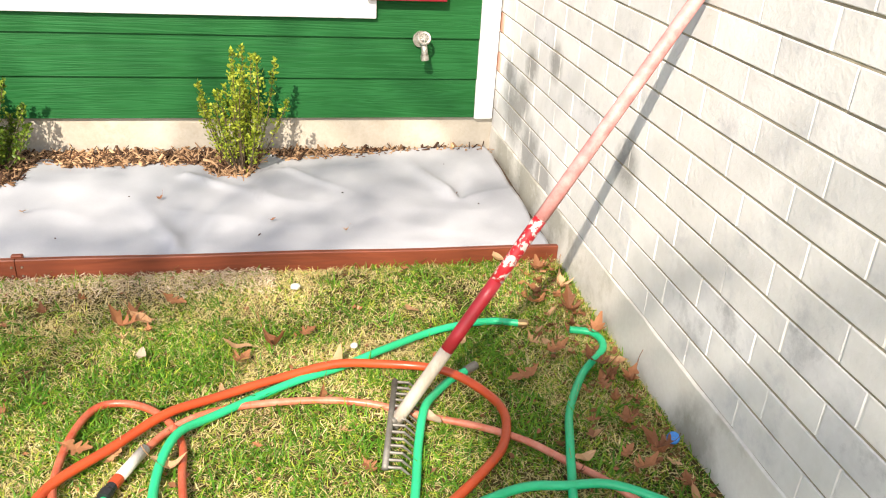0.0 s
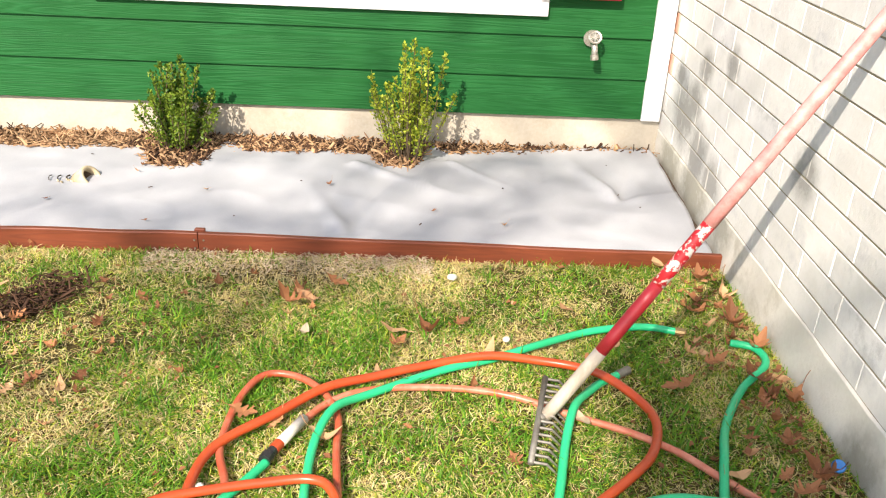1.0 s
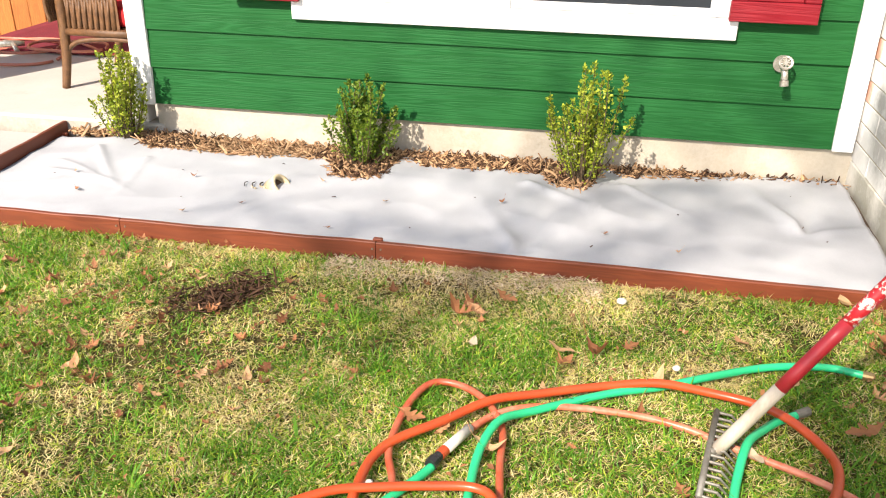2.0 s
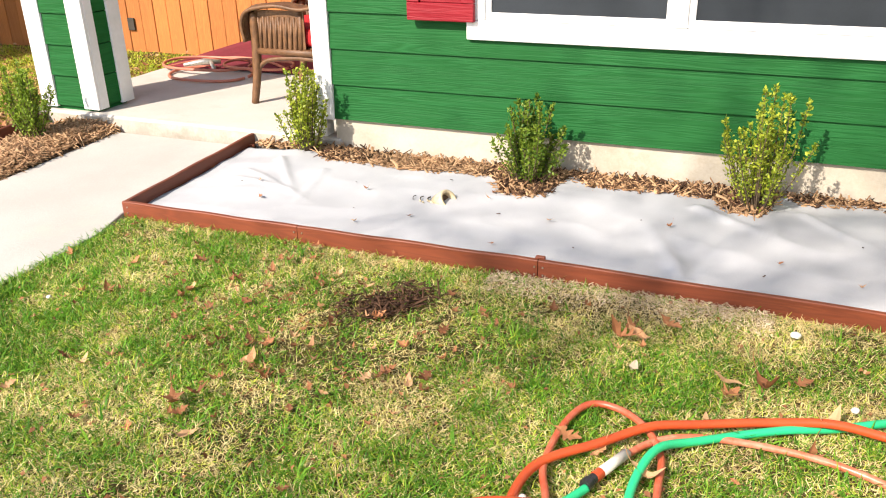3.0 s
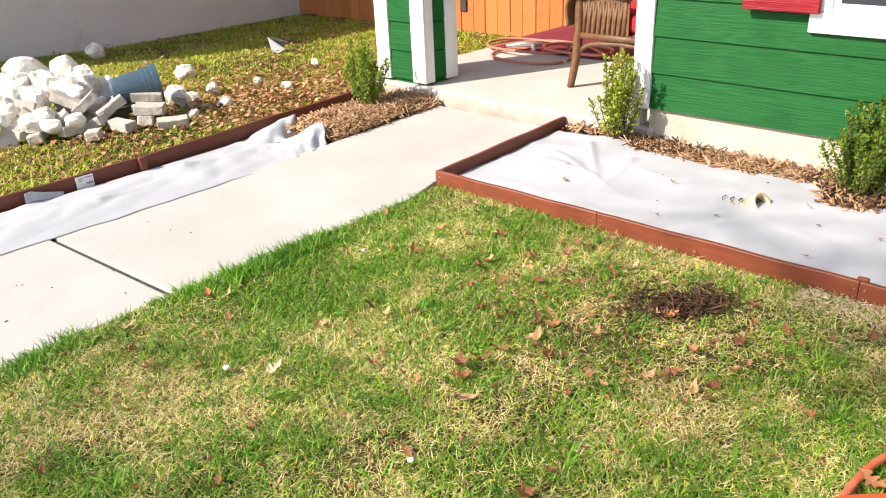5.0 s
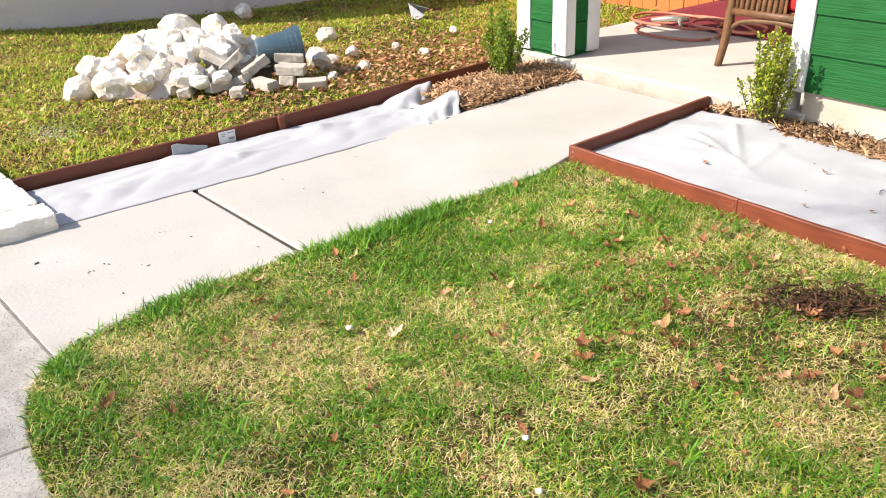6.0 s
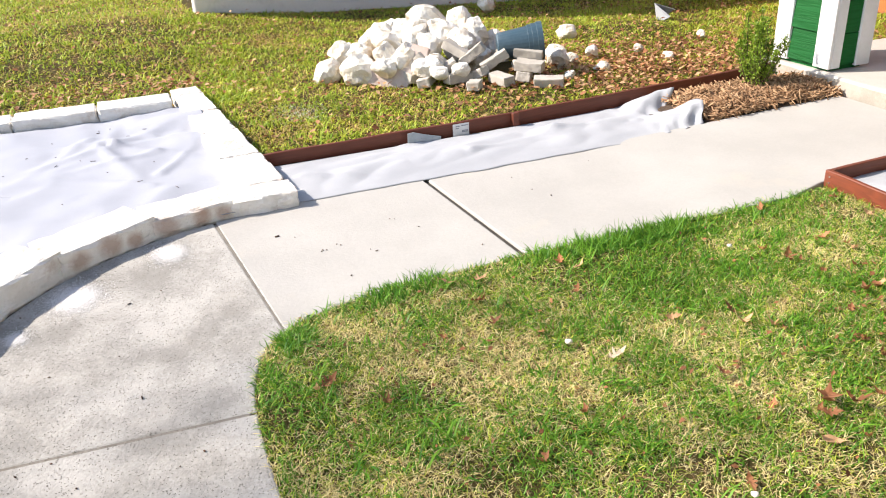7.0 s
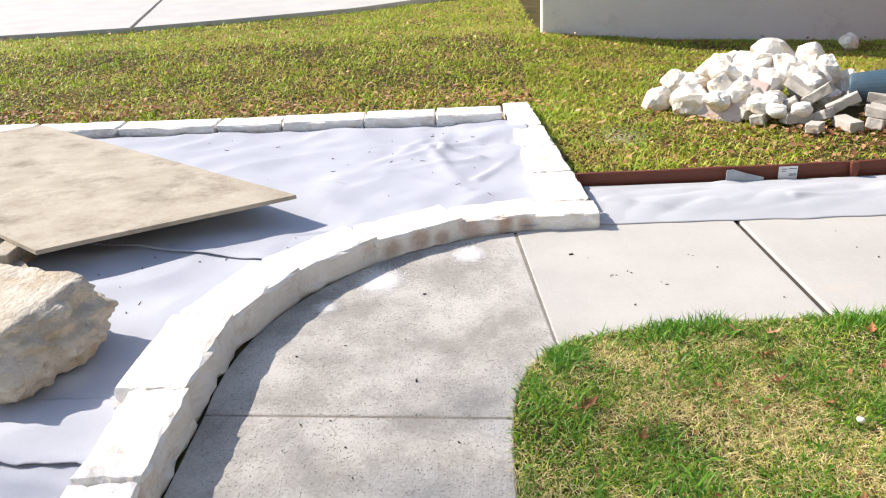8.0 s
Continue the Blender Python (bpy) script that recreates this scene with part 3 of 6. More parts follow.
tag = tagged(obj("sticker", box((-3.838, 1.958, 0.000), (-3.836, 2.044, 0.064)), plain("white_label", (0.75, 0.75, 0.75))), "white printed price sticker on the board", "sticker")
M_INK = plain("grey_ink", (0.2, 0.22, 0.26))
for y0, y1, z in ((1.972, 1.995, 0.05), (1.972, 1.99, 0.04), (2.003, 2.04, 0.052), (2.006, 2.038, 0.026), (2.006, 2.038, 0.020)):
    place(obj("print_bar", box((-3.8362, y0, z), (-3.8352, y1, z + 0.004)), M_INK), tag)

# ---- weed cloth in the front bed ----
SHRUBS = [(-0.005, 3.80, 0.475), (-0.955, 3.82, 0.36), (-2.125, 3.915, 0.42), (-3.70, 3.68, 0.40)]


def back_edge(x):
    """The rear edge of the fabric, with its cuts round two shrubs."""
    y = 3.835 + 0.05 * clamp((x + 1.0) / 0.9) + 0.13 * clamp(x / 0.75) + 0.018 * nz(x, 0, 3.1) + 0.008 * nz(x, 2, 11)
    for lo, hi, low in ((-1.10, -0.795, 3.655), (-0.17, 0.075, 3.735)):
        if lo < x < hi:
            q = abs(2 * (x - lo) / (hi - lo) - 1)
            y = low + (y - low) * q ** 4
        y += 0.075 * math.exp(-((x - hi - 0.02) / 0.05) ** 2)
    if x < -1.95:
        y += 0.05 * clamp((-1.95 - x) / 0.1)
    if x < -2.25:
        y += (-2.25 - x) * 0.25
    return min(y, 4.028)


def fold(x, y, x0, y0, ang, length, h, w):
    """A crease that starts at a point and fades out."""
    dx, dy = x - x0, y - y0
    u = dx * math.cos(ang) + dy * math.sin(ang)
    v = -dx * math.sin(ang) + dy * math.cos(ang)
    if not 0 < u < length:
        return 0.0
    return h * (1 - u / length) * clamp(u / 0.03) * math.exp(-(v / w) ** 2)


def cloth_z(x, y):
    z = 0.050 + 0.035 * clamp((y - BED_Y) / 0.9) - 0.035 * clamp((-2.15 - x) / 0.3) + 0.008 * nz(x, y, 1.6) + 0.0025 * nz(x, y, 9.0) - 0.013 * abs(nz(x * 0.7 + y, y - x * 0.4, 3.0, 2))
    for f in ((0.81, 3.45, 1.9, 0.5, 0.03, 0.03), (0.81, 3.45, 1.25, 0.5, -0.02, 0.03), (0.81, 3.45, 0.4, 0.4, 0.012, 0.02), (-0.2, 3.12, 2.0, 0.5, 0.02, 0.03), (-0.2, 3.12, 1.3, 0.5, -0.015, 0.03),
              (-0.25, 3.75, -0.6, 0.5, 0.015, 0.025), (-2.2, 3.78, -0.9, 0.55, 0.017, 0.018), (-1.9, 3.7, -1.4, 0.5, 0.011, 0.016), (-2.3, 3.5, -0.2, 0.5, 0.012, 0.016), (-2.3, 3.62, -0.5, 0.7, 0.010, 0.014), (0.15, 3.8, -0.8, 0.5, 0.012, 0.02)):
        z += fold(x, y, *f)
    return z


def cloth_at(x, v):
    y0 = BED_Y + 0.022
    y = y0 + (back_edge(x) - y0) * v
    xx = x + (0.02 * nz(y, 1, 6) if x < -2.3 or x > 1.0 else 0)
    return (xx, y, cloth_z(x, y))


cloth = sheet("weed_cloth", lin(-2.500, 1.060, 238), lin(0, 1, 70), cloth_at, M_CLOTH, thick=0.003)
tagged(cloth, "white landscape fabric, wrinkled and cut round the shrubs", "landscape fabric")

# mulch beds under and behind the cloth
mulch_bed = sheet("mulch_bed", lin(-2.50, 1.08, 90), lin(BED_Y + 0.03, WALL_Y + 0.005, 26), lambda x, y: (x, y, -0.01 + clamp((x + 2.52) / 0.4) * (0.038 + 0.035 * clamp((y - 3.2) / 0.6) - 0.012 * clamp((y - 3.85) / 0.15)) + 0.01 * nz(x, y, 9)), M_SOIL)
tagged(mulch_bed, "dark soil under wood mulch by the house", "soil", kind="structure")
mulch_bed2 = sheet("mulch_bed", lin(-3.90, -3.40, 16), lin(1.05, 4.02, 60), lambda x, y: (x, y, -0.045 * clamp((-3.74 - x) / 0.12) + 0.055 * clamp((y - 2.9) / 0.5) - 0.03 * clamp((x + 3.5) / 0.1) + 0.012 * nz(x, y, 9)), M_SOIL)
tagged(mulch_bed2, "dark soil under wood mulch beside the walk", "soil", kind="structure")


def side_cloth(u, v):
    y = 1.06 + u * 2.10
    w = 0.485 - 0.05 * clamp((u - 0.8) / 0.2)
    x = -3.82 + v * w + 0.015 * nz(y, v, 5) * v - 0.05 * clamp((u - 0.5) * 2) * (1 - v)
    hold = 1 - v ** 3
    z = 0.0045 + hold * (0.016 * math.sin(v * math.pi) * (0.8 + 0.9 * nz(y, 3, 2.5)) + 0.006 * nz(x, y, 8) + 0.030 * abs(nz(x * 1.4 + y * 0.6, (y - x) * 0.6, 4.5, 4)) - 0.010 * (1 - v) ** 2)
    z += fold(x, y, -3.6, 1.1, 1.2, 0.5, 0.02, 0.02) * hold + fold(x, y, -3.55, 1.9, 1.75, 0.5, 0.018, 0.02) * hold + fold(x, y, -3.7, 2.4, 1.4, 0.6, 0.018, 0.02) * hold
    peak = math.exp(-((v - 0.18) / 0.13) ** 2) + 0.85 * math.exp(-((v - 0.72) / 0.16) ** 2)
    lift = clamp((u - 0.84) / 0.16)
    z += lift ** 1.2 * (0.085 * peak + 0.03 * nz(x, y, 14) + 0.03 * abs(nz(x + y, x - y, 9, 2)))
    return (x + 0.03 * lift * nz(y, x, 12), y + 0.05 * lift * peak - 0.05 * lift * (1 - peak), max(z, 0.0046))


tagged(sheet("weed_cloth", lin(0, 1, 140), lin(0, 1, 36), side_cloth, M_CLOTH, thick=0.003), "white landscape fabric strip, crumpled and turned up at its end", "landscape fabric")


M_SLIVER = surf("grey_plastic", (0.30, 0.34, 0.36), (0.40, 0.43, 0.45), 12, 0.3, 0.1, 60)
sl = bmesh.new()
for yy_, zt, xo in ((1.712, 0.060, 0.0), (1.742, 0.062, -0.004), (1.80, 0.042, -0.006), (1.885, 0.020, -0.004)):
    for dx in (0.0, 0.004):
        sl.verts.new((-3.818 + xo + dx, yy_, 0.004))
        sl.verts.new((-3.824 + xo + dx, yy_ + 0.004, zt))
sv = list(sl.verts)
for k in range(3):
    a_, b_ = sv[4 * k:4 * k + 4], sv[4 * k + 4:4 * k + 8]
    for q in ((0, 1), (1, 3), (3, 2), (2, 0)):
        sl.faces.new((a_[q[0]], a_[q[1]], b_[q[1]], b_[q[0]]))
sl.faces.new((sv[0], sv[1], sv[3], sv[2]))
sl.faces.new((sv[14], sv[15], sv[13], sv[12]))
bmesh.ops.recalc_face_normals(sl, faces=sl.faces[:])
tagged(obj("plastic_sliver", sl, M_SLIVER), "grey plastic offcut tucked behind the fabric edge", "scrap")


# ---- stones round the corner bed ----
def rough_block(lx, ly, lz, key, chip=0.012):
    """A hewn block, base on z = 0, centred."""
    bm = bmesh.new()
    bmesh.ops.create_cube(bm, size=1)
    bmesh.ops.subdivide_edges(bm, edges=bm.edges[:], cuts=8, use_grid_fill=True)
    for v in bm.verts:
        p = Vector((v.co.x * lx, v.co.y * ly, (v.co.z + 0.5) * lz))
        q = Vector((key * 3.7, key * 1.3, 0))
        flat = 0.35 if v.co.z > 0.45 else 1.0
        edge = sum(abs(c) > 0.45 for c in v.co) >= 2
        d = noise.noise_vector(p * 14 + q) * chip * 0.6 * flat + noise.noise_vector(p * 42 + q) * chip * 0.42 * flat
        if edge:
            c = Vector((v.co.x * lx, v.co.y * ly, v.co.z * lz * 0.6))
            d -= c.normalized() * chip * (0.2 + 1.1 * abs(noise.noise(p * 30 + q)))
        v.co = p + d
    return bm


M_LIMEB = surf("rusty_limestone", (0.82, 0.79, 0.74), (0.72, 0.68, 0.61), 7, 0.9, 0.8, 45, stain=(0.52, 0.40, 0.32), amount=0.3, dist=0.008)
blotch(M_LIMEB, [(*arc(a_, ARC_R), z_, r_) for a_, z_, r_ in ((189.5, 0.03, 0.05), (194, 0.035, 0.06), (200.5, 0.04, 0.075), (207, 0.03, 0.05), (212, 0.045, 0.07), (218, 0.04, 0.06))], (0.42, 0.275, 0.20))


def stone(at, turn, size, key, z=-0.01, chip=0.017):
    ob = obj("edging_stone", rough_block(*size, key, chip), M_LIMEB if key in (1, 2) else M_LIME)
    ob.matrix_world = pose(at[0], at[1], z, 0, 0, turn)
    return tagged(ob, "white chiselled limestone edging block beside concrete walk", "edging stone", "limestone edging stones")


a, key = 180.5, 1
stone((-3.385, 0.925), 90, (0.27, 0.16, 0.08), 0.5)
a = 186.0
for length, h in ((0.36, 0.072), (0.40, 0.088), (0.40, 0.102), (0.40, 0.114), (0.42, 0.122)):
    span = math.degrees(length / (ARC_R + 0.07))
    c = arc(a + span / 2, ARC_R + 0.102)
    stone(c, a + span / 2 + 90, (length + 0.012, 0.20, h + 0.01), key, chip=0.018)
    a += span
    key += 1
for x in (-1.86, -1.48, -1.10):
    stone((x + 0.06, -0.30), 0, (0.37, 0.165, 0.13), key)
    key += 1
x = -3.47
for length in (0.40, 0.44, 0.42, 0.40, 0.18):
    s = (x - length / 2 + 3.3) / -1.95
    stone((x - length / 2, 0.955 - 0.125 * s), 3.7, (length - 0.002, 0.20 - 0.04 * s, 0.08), key)
    x -= length
    key += 1
y = 0.735
for length in (0.40, 0.43, 0.50, 0.40, 0.60, 0.55, 0.5, 0.5, 0.5):
    stone((-5.07 + 0.008 * math.sin(key), y - length / 2), 90 + math.sin(key * 2.0), (length - 0.008, 0.19, 0.09 + 0.008 * math.sin(key)), key)
    y -= length
    key += 1

# White fabric again, its bluish open shade mixed into the base colour.
M_CLOTHB = surf("weed_cloth_blue_shade", (0.40, 0.41, 0.45), (0.34, 0.352, 0.395), 2.0, 0.85, 0.25, 220, dist=0.002)


def corner_top(x):
    if x < -3.30:
        return 0.86
    if x < ARC_C[0]:
        return ARC_C[1] - math.sqrt(max(0.0, (ARC_R + 0.06) ** 2 - (x - ARC_C[0]) ** 2))
    return -0.26


def corner_z(x, y):
    z = 0.030 + 0.016 * nz(x, y, 1.8) + 0.007 * nz(x, y, 6) - 0.018 * abs(nz(x + y * 0.6, y - x * 0.3, 3.0, 5))
    for f in ((-4.5, 0.62, -1.5, 0.7, 0.022, 0.035), (-4.25, 0.62, -1.3, 0.6, 0.025, 0.03), (-4.6, 0.3, -0.6, 0.7, 0.02, 0.03), (-3.75, 0.55, -2.2, 0.7, 0.018, 0.025), (-4.42, 0.36, 0.9, 0.55, 0.035, 0.03), (-4.42, 0.36, 1.5, 0.6, 0.04, 0.035), (-4.42, 0.36, 2.2, 0.5, 0.03, 0.04), (-4.40, 0.34, 0.25, 0.6, 0.03, 0.03), (-4.42, 0.36, 3.0, 0.5, 0.03, 0.04), (-4.42, 0.36, 4.3, 0.45, 0.028, 0.03), (-4.42, 0.36, 5.2, 0.5, 0.025, 0.03), (-3.9, 0.55, 2.6, 0.5, 0.025, 0.02),
              (-2.45, -1.35, 0.6, 0.9, 0.03, 0.03), (-2.3, -0.75, 4.9, 0.5, 0.03, 0.03), (-1.9, -1.0, 3.6, 0.6, 0.025, 0.025), (-2.6, -0.9, -2.0, 0.9, 0.02, 0.03), (-2.2, -0.6, -1.4, 0.8, 0.02, 0.03)):
        z += 0.65 * fold(x, y, *f)
    return z + 0.04 * clamp((y - 0.45) / 0.3) * (0.5 + 0.5 * math.sin(x * 17)) * clamp((-4.0 - x) / 0.5)


def corner_cloth(x, v):
    top = corner_top(x)
    y = top + (-4.0 - top) * (v ** 1.3)
    return (x, y, max(corner_z(x, y), 0.010))


cb = sheet("weed_cloth", lin(-4.96, -1.2, 210), lin(0, 1, 170), corner_cloth, M_CLOTHB, thick=0.003)
tagged(cb, "white landscape fabric with blue shade in its colour, filling the stone-edged bed", "landscape fabric")
def lap_at(u, v):
    x = -2.99 - 0.4 * v - 0.9 * u + 0.02 * nz(v * 6, u, 1)
    y = min(-0.12 - 1.45 * v + 0.2 * u, corner_top(x) - 0.03)
    return (x, y, max(corner_z(x, y), 0.010) - 0.006 + 0.012 * clamp(v / 0.12) + 0.014 * clamp(v / 0.1) * clamp(1 - u / 0.06) * (0.6 + 0.5 * nz(v * 9, u, 1)))


def lap_near(u, v):
    x = -1.77 - 0.10 * v - 0.30 * u + 0.02 * nz(v * 7, u, 2)
    y = min(-0.36 - 1.0 * v, corner_top(x) - 0.03)
    return (x, y, max(corner_z(x, y), 0.010) + 0.006 + 0.016 * clamp(1 - u / 0.12) * (0.6 + 0.5 * nz(v * 8, u, 3)))


lap = sheet("weed_cloth", lin(0, 1, 40), lin(0, 1, 40), lap_at, M_CLOTHB, thick=0.003)
tagged(lap, "overlapping second layer of white landscape fabric", "landscape fabric")

near_lap = sheet("weed_cloth", lin(0, 1, 24), lin(0, 1, 40), lap_near, M_CLOTHB, thick=0.003)
tagged(near_lap, "narrow overlapping edge of white landscape fabric", "landscape fabric")

# plywood sheet and boulder
M_PLY = surf("weathered_plywood", (0.44, 0.385, 0.305), (0.31, 0.265, 0.20), 6, 0.85, 0.4, 70, stain=(0.20, 0.165, 0.12), amount=0.45, stretch=(1.0, 0.75, 1), dist=0.003, spread=(0.30, 0.74), gloss=0.2)


def slab4(name, corners, thick, material):
    bm = bmesh.new()
    n = 8
    c = [Vector(p) for p in corners]
    top = [[None] * (n + 1) for _ in range(n + 1)]
    bot = [[None] * (n + 1) for _ in range(n + 1)]
    for i in range(n + 1):
        for j in range(n + 1):
            u, v = i / n, j / n
            p = c[0] * (1 - u) * (1 - v) + c[1] * u * (1 - v) + c[2] * u * v + c[3] * (1 - u) * v
            e = Vector((noise.noise(p * 9), noise.noise(p * 9 + Vector((5, 0, 0))), 0)) * 0.004
            top[i][j] = bm.verts.new(p + e)
            bot[i][j] = bm.verts.new(p + e - Vector((0, 0, thick)))
    for i in range(n):
        for j in range(n):
            bm.faces.new((top[i][j], top[i + 1][j], top[i + 1][j + 1], top[i][j + 1]))
            bm.faces.new((bot[i][j], bot[i][j + 1], bot[i + 1][j + 1], bot[i + 1][j]))
    for i in range(n):
        for q in ((top[i][0], top[i + 1][0], bot[i + 1][0], bot[i][0]), (top[i][n], top[i + 1][n], bot[i + 1][n], bot[i][n]), (top[0][i], top[0][i + 1], bot[0][i + 1], bot[0][i]), (top[n][i], top[n][i + 1], bot[n][i + 1], bot[n][i])):
            bm.faces.new(q)
    bmesh.ops.recalc_face_normals(bm, faces=bm.faces[:])
    return obj(name, bm, material)


ply = slab4("plywood_sheet", [(-3.46, -0.21, 0.14), (-2.93, -1.09, 0.14), (-4.40, -2.90, 0.13), (-4.93, -2.01, 0.13)], 0.018, M_PLY)
tagged(ply, "weathered tan plywood sheet propped flat over the fabric", "plywood")
ply2 = slab4("plywood_sheet", [(-2.62, -0.86, 0.075), (-2.35, -1.4, 0.075), (-3.4, -2.3, 0.07), (-3.65, -1.75, 0.07)], 0.018, M_PLY)
tagged(ply2, "second tan plywood offcut under the larger sheet", "plywood")
for x, y in ((-3.9, -1.2), (-4.3, -2.2), (-3.25, -1.3)):
    tagged(obj("timber_block", box((x, y, 0.01), (x + 0.3, y + 0.09, 0.118), 0.004), M_PLY), "short timber bearer under the plywood", "timber", "plywood bearers")


def rock(radii, key, cuts=3, rough=0.25, flat=0.0):
    bm = bmesh.new()
    bmesh.ops.create_icosphere(bm, subdivisions=cuts, radius=1)
    q = Vector((key * 7.3, key * 2.1, key))
    rg = random.Random(key)
    planes = [(Vector((rg.gauss(0, 1), rg.gauss(0, 1), rg.gauss(0, 1))).normalized(), rg.uniform(0.62, 0.92)) for _ in range(10)]
    for v in bm.verts:
        p = v.co.copy()
        for nrm, d in planes:
            s = p.dot(nrm)
            if s > d:
                p -= nrm * (s - d) * 0.85
        p += v.co * rough * (0.35 * noise.noise(v.co * 1.6 + q) + 0.16 * noise.noise(v.co * 4 + q) + 0.07 * noise.noise(v.co * 10 + q))
        v.co = Vector((p.x * radii[0], p.y * radii[1], p.z * radii[2]))
    return bm


M_BOULDER = surf("boulder_stone", (0.56, 0.51, 0.43), (0.40, 0.345, 0.265), 7, 0.9, 1.0, 40, stain=(0.31, 0.225, 0.13), amount=0.6, dist=0.014)
bb = bmesh.new()
bmesh.ops.create_cube(bb, size=2)
bmesh.ops.subdivide_edges(bb, edges=bb.edges[:], cuts=23, use_grid_fill=True)
pits = random.Random(8)
pits = [Vector((pits.uniform(-1, 1), pits.uniform(-1, 1), pits.uniform(-0.6, 1))).normalized() for _ in range(26)]
for v in bb.verts:
    p = v.co.copy()
    n_ = p.normalized()
    p = p.lerp(n_ * 1.25, 0.42)
    p *= 1 + 0.13 * noise.noise(n_ * 1.5 + Vector((4, 2, 7))) + 0.08 * noise.noise(n_ * 4.5) + 0.045 * noise.noise(n_ * 11) + 0.022 * noise.noise(n_ * 24)
    p -= n_ * sum(0.08 * math.exp(-((n_ - c_).length / 0.055) ** 2) for c_ in pits)
    v.co = Vector((p.x * 0.23, p.y * (0.37 - 0.03 * p.z), p.z * 0.108))
bd = obj("boulder", bb, M_BOULDER, True)
bd.matrix_world = pose(-2.35, -1.015, 0.122, 4, 5, -18)
tagged(bd, "large tan limestone boulder on the fabric", "boulder")

# ---- heap of rubble on the far lawn ----
M_ROCK = surf("white_rubble", (0.80, 0.77, 0.705), (0.66, 0.59, 0.475), 9, 0.9, 0.9, 40, stain=(0.50, 0.38, 0.25), amount=0.4, island=0.05, dist=0.01)
M_PAVER = surf("grey_paver", (0.50, 0.46, 0.40), (0.42, 0.38, 0.33), 9, 0.9, 0.6, 60, island=0.08)
M_FLAG = surf("pinkish_flagstone", (0.46, 0.34, 0.29), (0.50, 0.44, 0.40), 7, 0.9, 0.5, 50)
along, into = Vector((0.62, 0.785, 0)), Vector((-0.785, 0.62, 0))
ORIG = Vector((-5.27, 1.62, 0))


def heap_place(u, v, z):
    return ORIG + along * u + into * v + Vector((0, 0, z * 0.74))


rg = random.Random(11)
ROCKS = ((0.06, 0.06, 0.07, 0.11), (0.10, 0.20, 0.19, 0.10), (0.30, 0.05, 0.09, 0.14), (0.26, 0.34, 0.10, 0.12), (0.30, 0.42, 0.30, 0.12), (0.22, 0.55, 0.20, 0.14), (0.45, 0.40, 0.22, 0.15), (0.42, 0.16, 0.19, 0.12),
         (0.60, 0.50, 0.26, 0.13), (0.55, 0.62, 0.38, 0.14), (0.64, 0.32, 0.22, 0.12), (0.58, 0.12, 0.08, 0.12), (0.74, 0.48, 0.30, 0.12), (0.78, 0.62, 0.34, 0.13), (0.84, 0.40, 0.20, 0.13), (0.90, 0.55, 0.30, 0.11),
         (0.72, 0.20, 0.10, 0.11), (0.40, 0.60, 0.10, 0.15), (0.75, 0.75, 0.12, 0.15), (1.00, 0.70, 0.12, 0.14), (0.15, 0.40, 0.07, 0.10), (0.95, 0.42, 0.10, 0.10), (0.50, 0.30, 0.08, 0.14), (1.44, 0.55, 0.09, 0.12), (1.38, 0.72, 0.06, 0.10), (1.62, 0.85, 0.06, 0.08),
         (1.72, 0.50, 0.04, 0.07), (1.35, 1.50, 0.05, 0.08), (0.35, 0.86, 0.06, 0.10), (1.55, 0.30, 0.03, 0.05), (1.90, 1.1, 0.03, 0.05), (2.1, 0.9, 0.03, 0.05), (0.46, 2.66, 0.05, 0.10), (2.3, 1.65, 0.02, 0.05), (1.2, 0.55, 0.05, 0.09), (1.5, 0.7, 0.04, 0.07))
for k, (u, v, z, r) in enumerate(ROCKS):
    r *= 0.78 if u > 1.4 else 1.0
    ob = obj("limestone_rock", rock((r * rg.uniform(0.75, 1.05), r * rg.uniform(0.7, 1.0), r * rg.uniform(0.7, 0.95)), k + 20, 3, 0.55), M_ROCK)
    ob.matrix_world = Matrix.Translation(heap_place(u, v, z)) @ pose(0, 0, 0, rg.uniform(-30, 30), rg.uniform(-30, 30), rg.uniform(0, 360))
    tagged(ob, "rough white limestone rock in the rubble heap", "rock", "rubble heap rocks")
for k in range(26):
    u, v, r = rg.uniform(0.0, 1.05), rg.uniform(-0.02, 0.55), rg.uniform(0.055, 0.10)
    z = max(0.03, (0.10 + 0.42 * v) * (1 - ((u - 0.55) / 0.62) ** 2) + 0.05)
    ob = obj("limestone_rock", rock((r * rg.uniform(0.9, 1.3), r * rg.uniform(0.8, 1.1), r * rg.uniform(0.7, 0.95)), k + 70, 3, 0.5), M_ROCK)
    ob.matrix_world = Matrix.Translation(heap_place(u, v, z)) @ pose(0, 0, 0, rg.uniform(-30, 30), rg.uniform(-30, 30), rg.uniform(0, 360))
    tagged(ob, "small white limestone rubble piece in the heap", "rock", "rubble heap rocks")
PAVERS = ((0.62, 0.02, 0.05, 20, 10), (0.74, 0.00, 0.04, -35, 0), (0.70, 0.10, 0.15, 50, 35), (0.86, 0.12, 0.13, 70, -30), (0.92, 0.04, 0.05, 100, 5), (0.98, 0.22, 0.20, 60, -38), (1.05, 0.10, 0.08, 30, -25), (1.12, 0.20, 0.16, 75, -30),
          (1.18, 0.06, 0.05, 10, 0), (1.30, 0.12, 0.05, 48, 4), (1.32, 0.20, 0.12, 44, 3), (1.30, 0.28, 0.20, 52, 6), (1.16, 0.30, 0.20, 20, -30), (0.84, 0.26, 0.22, 40, 25), (1.46, 0.08, 0.035, 60, 0), (1.05, -0.06, 0.035, 140, 0))
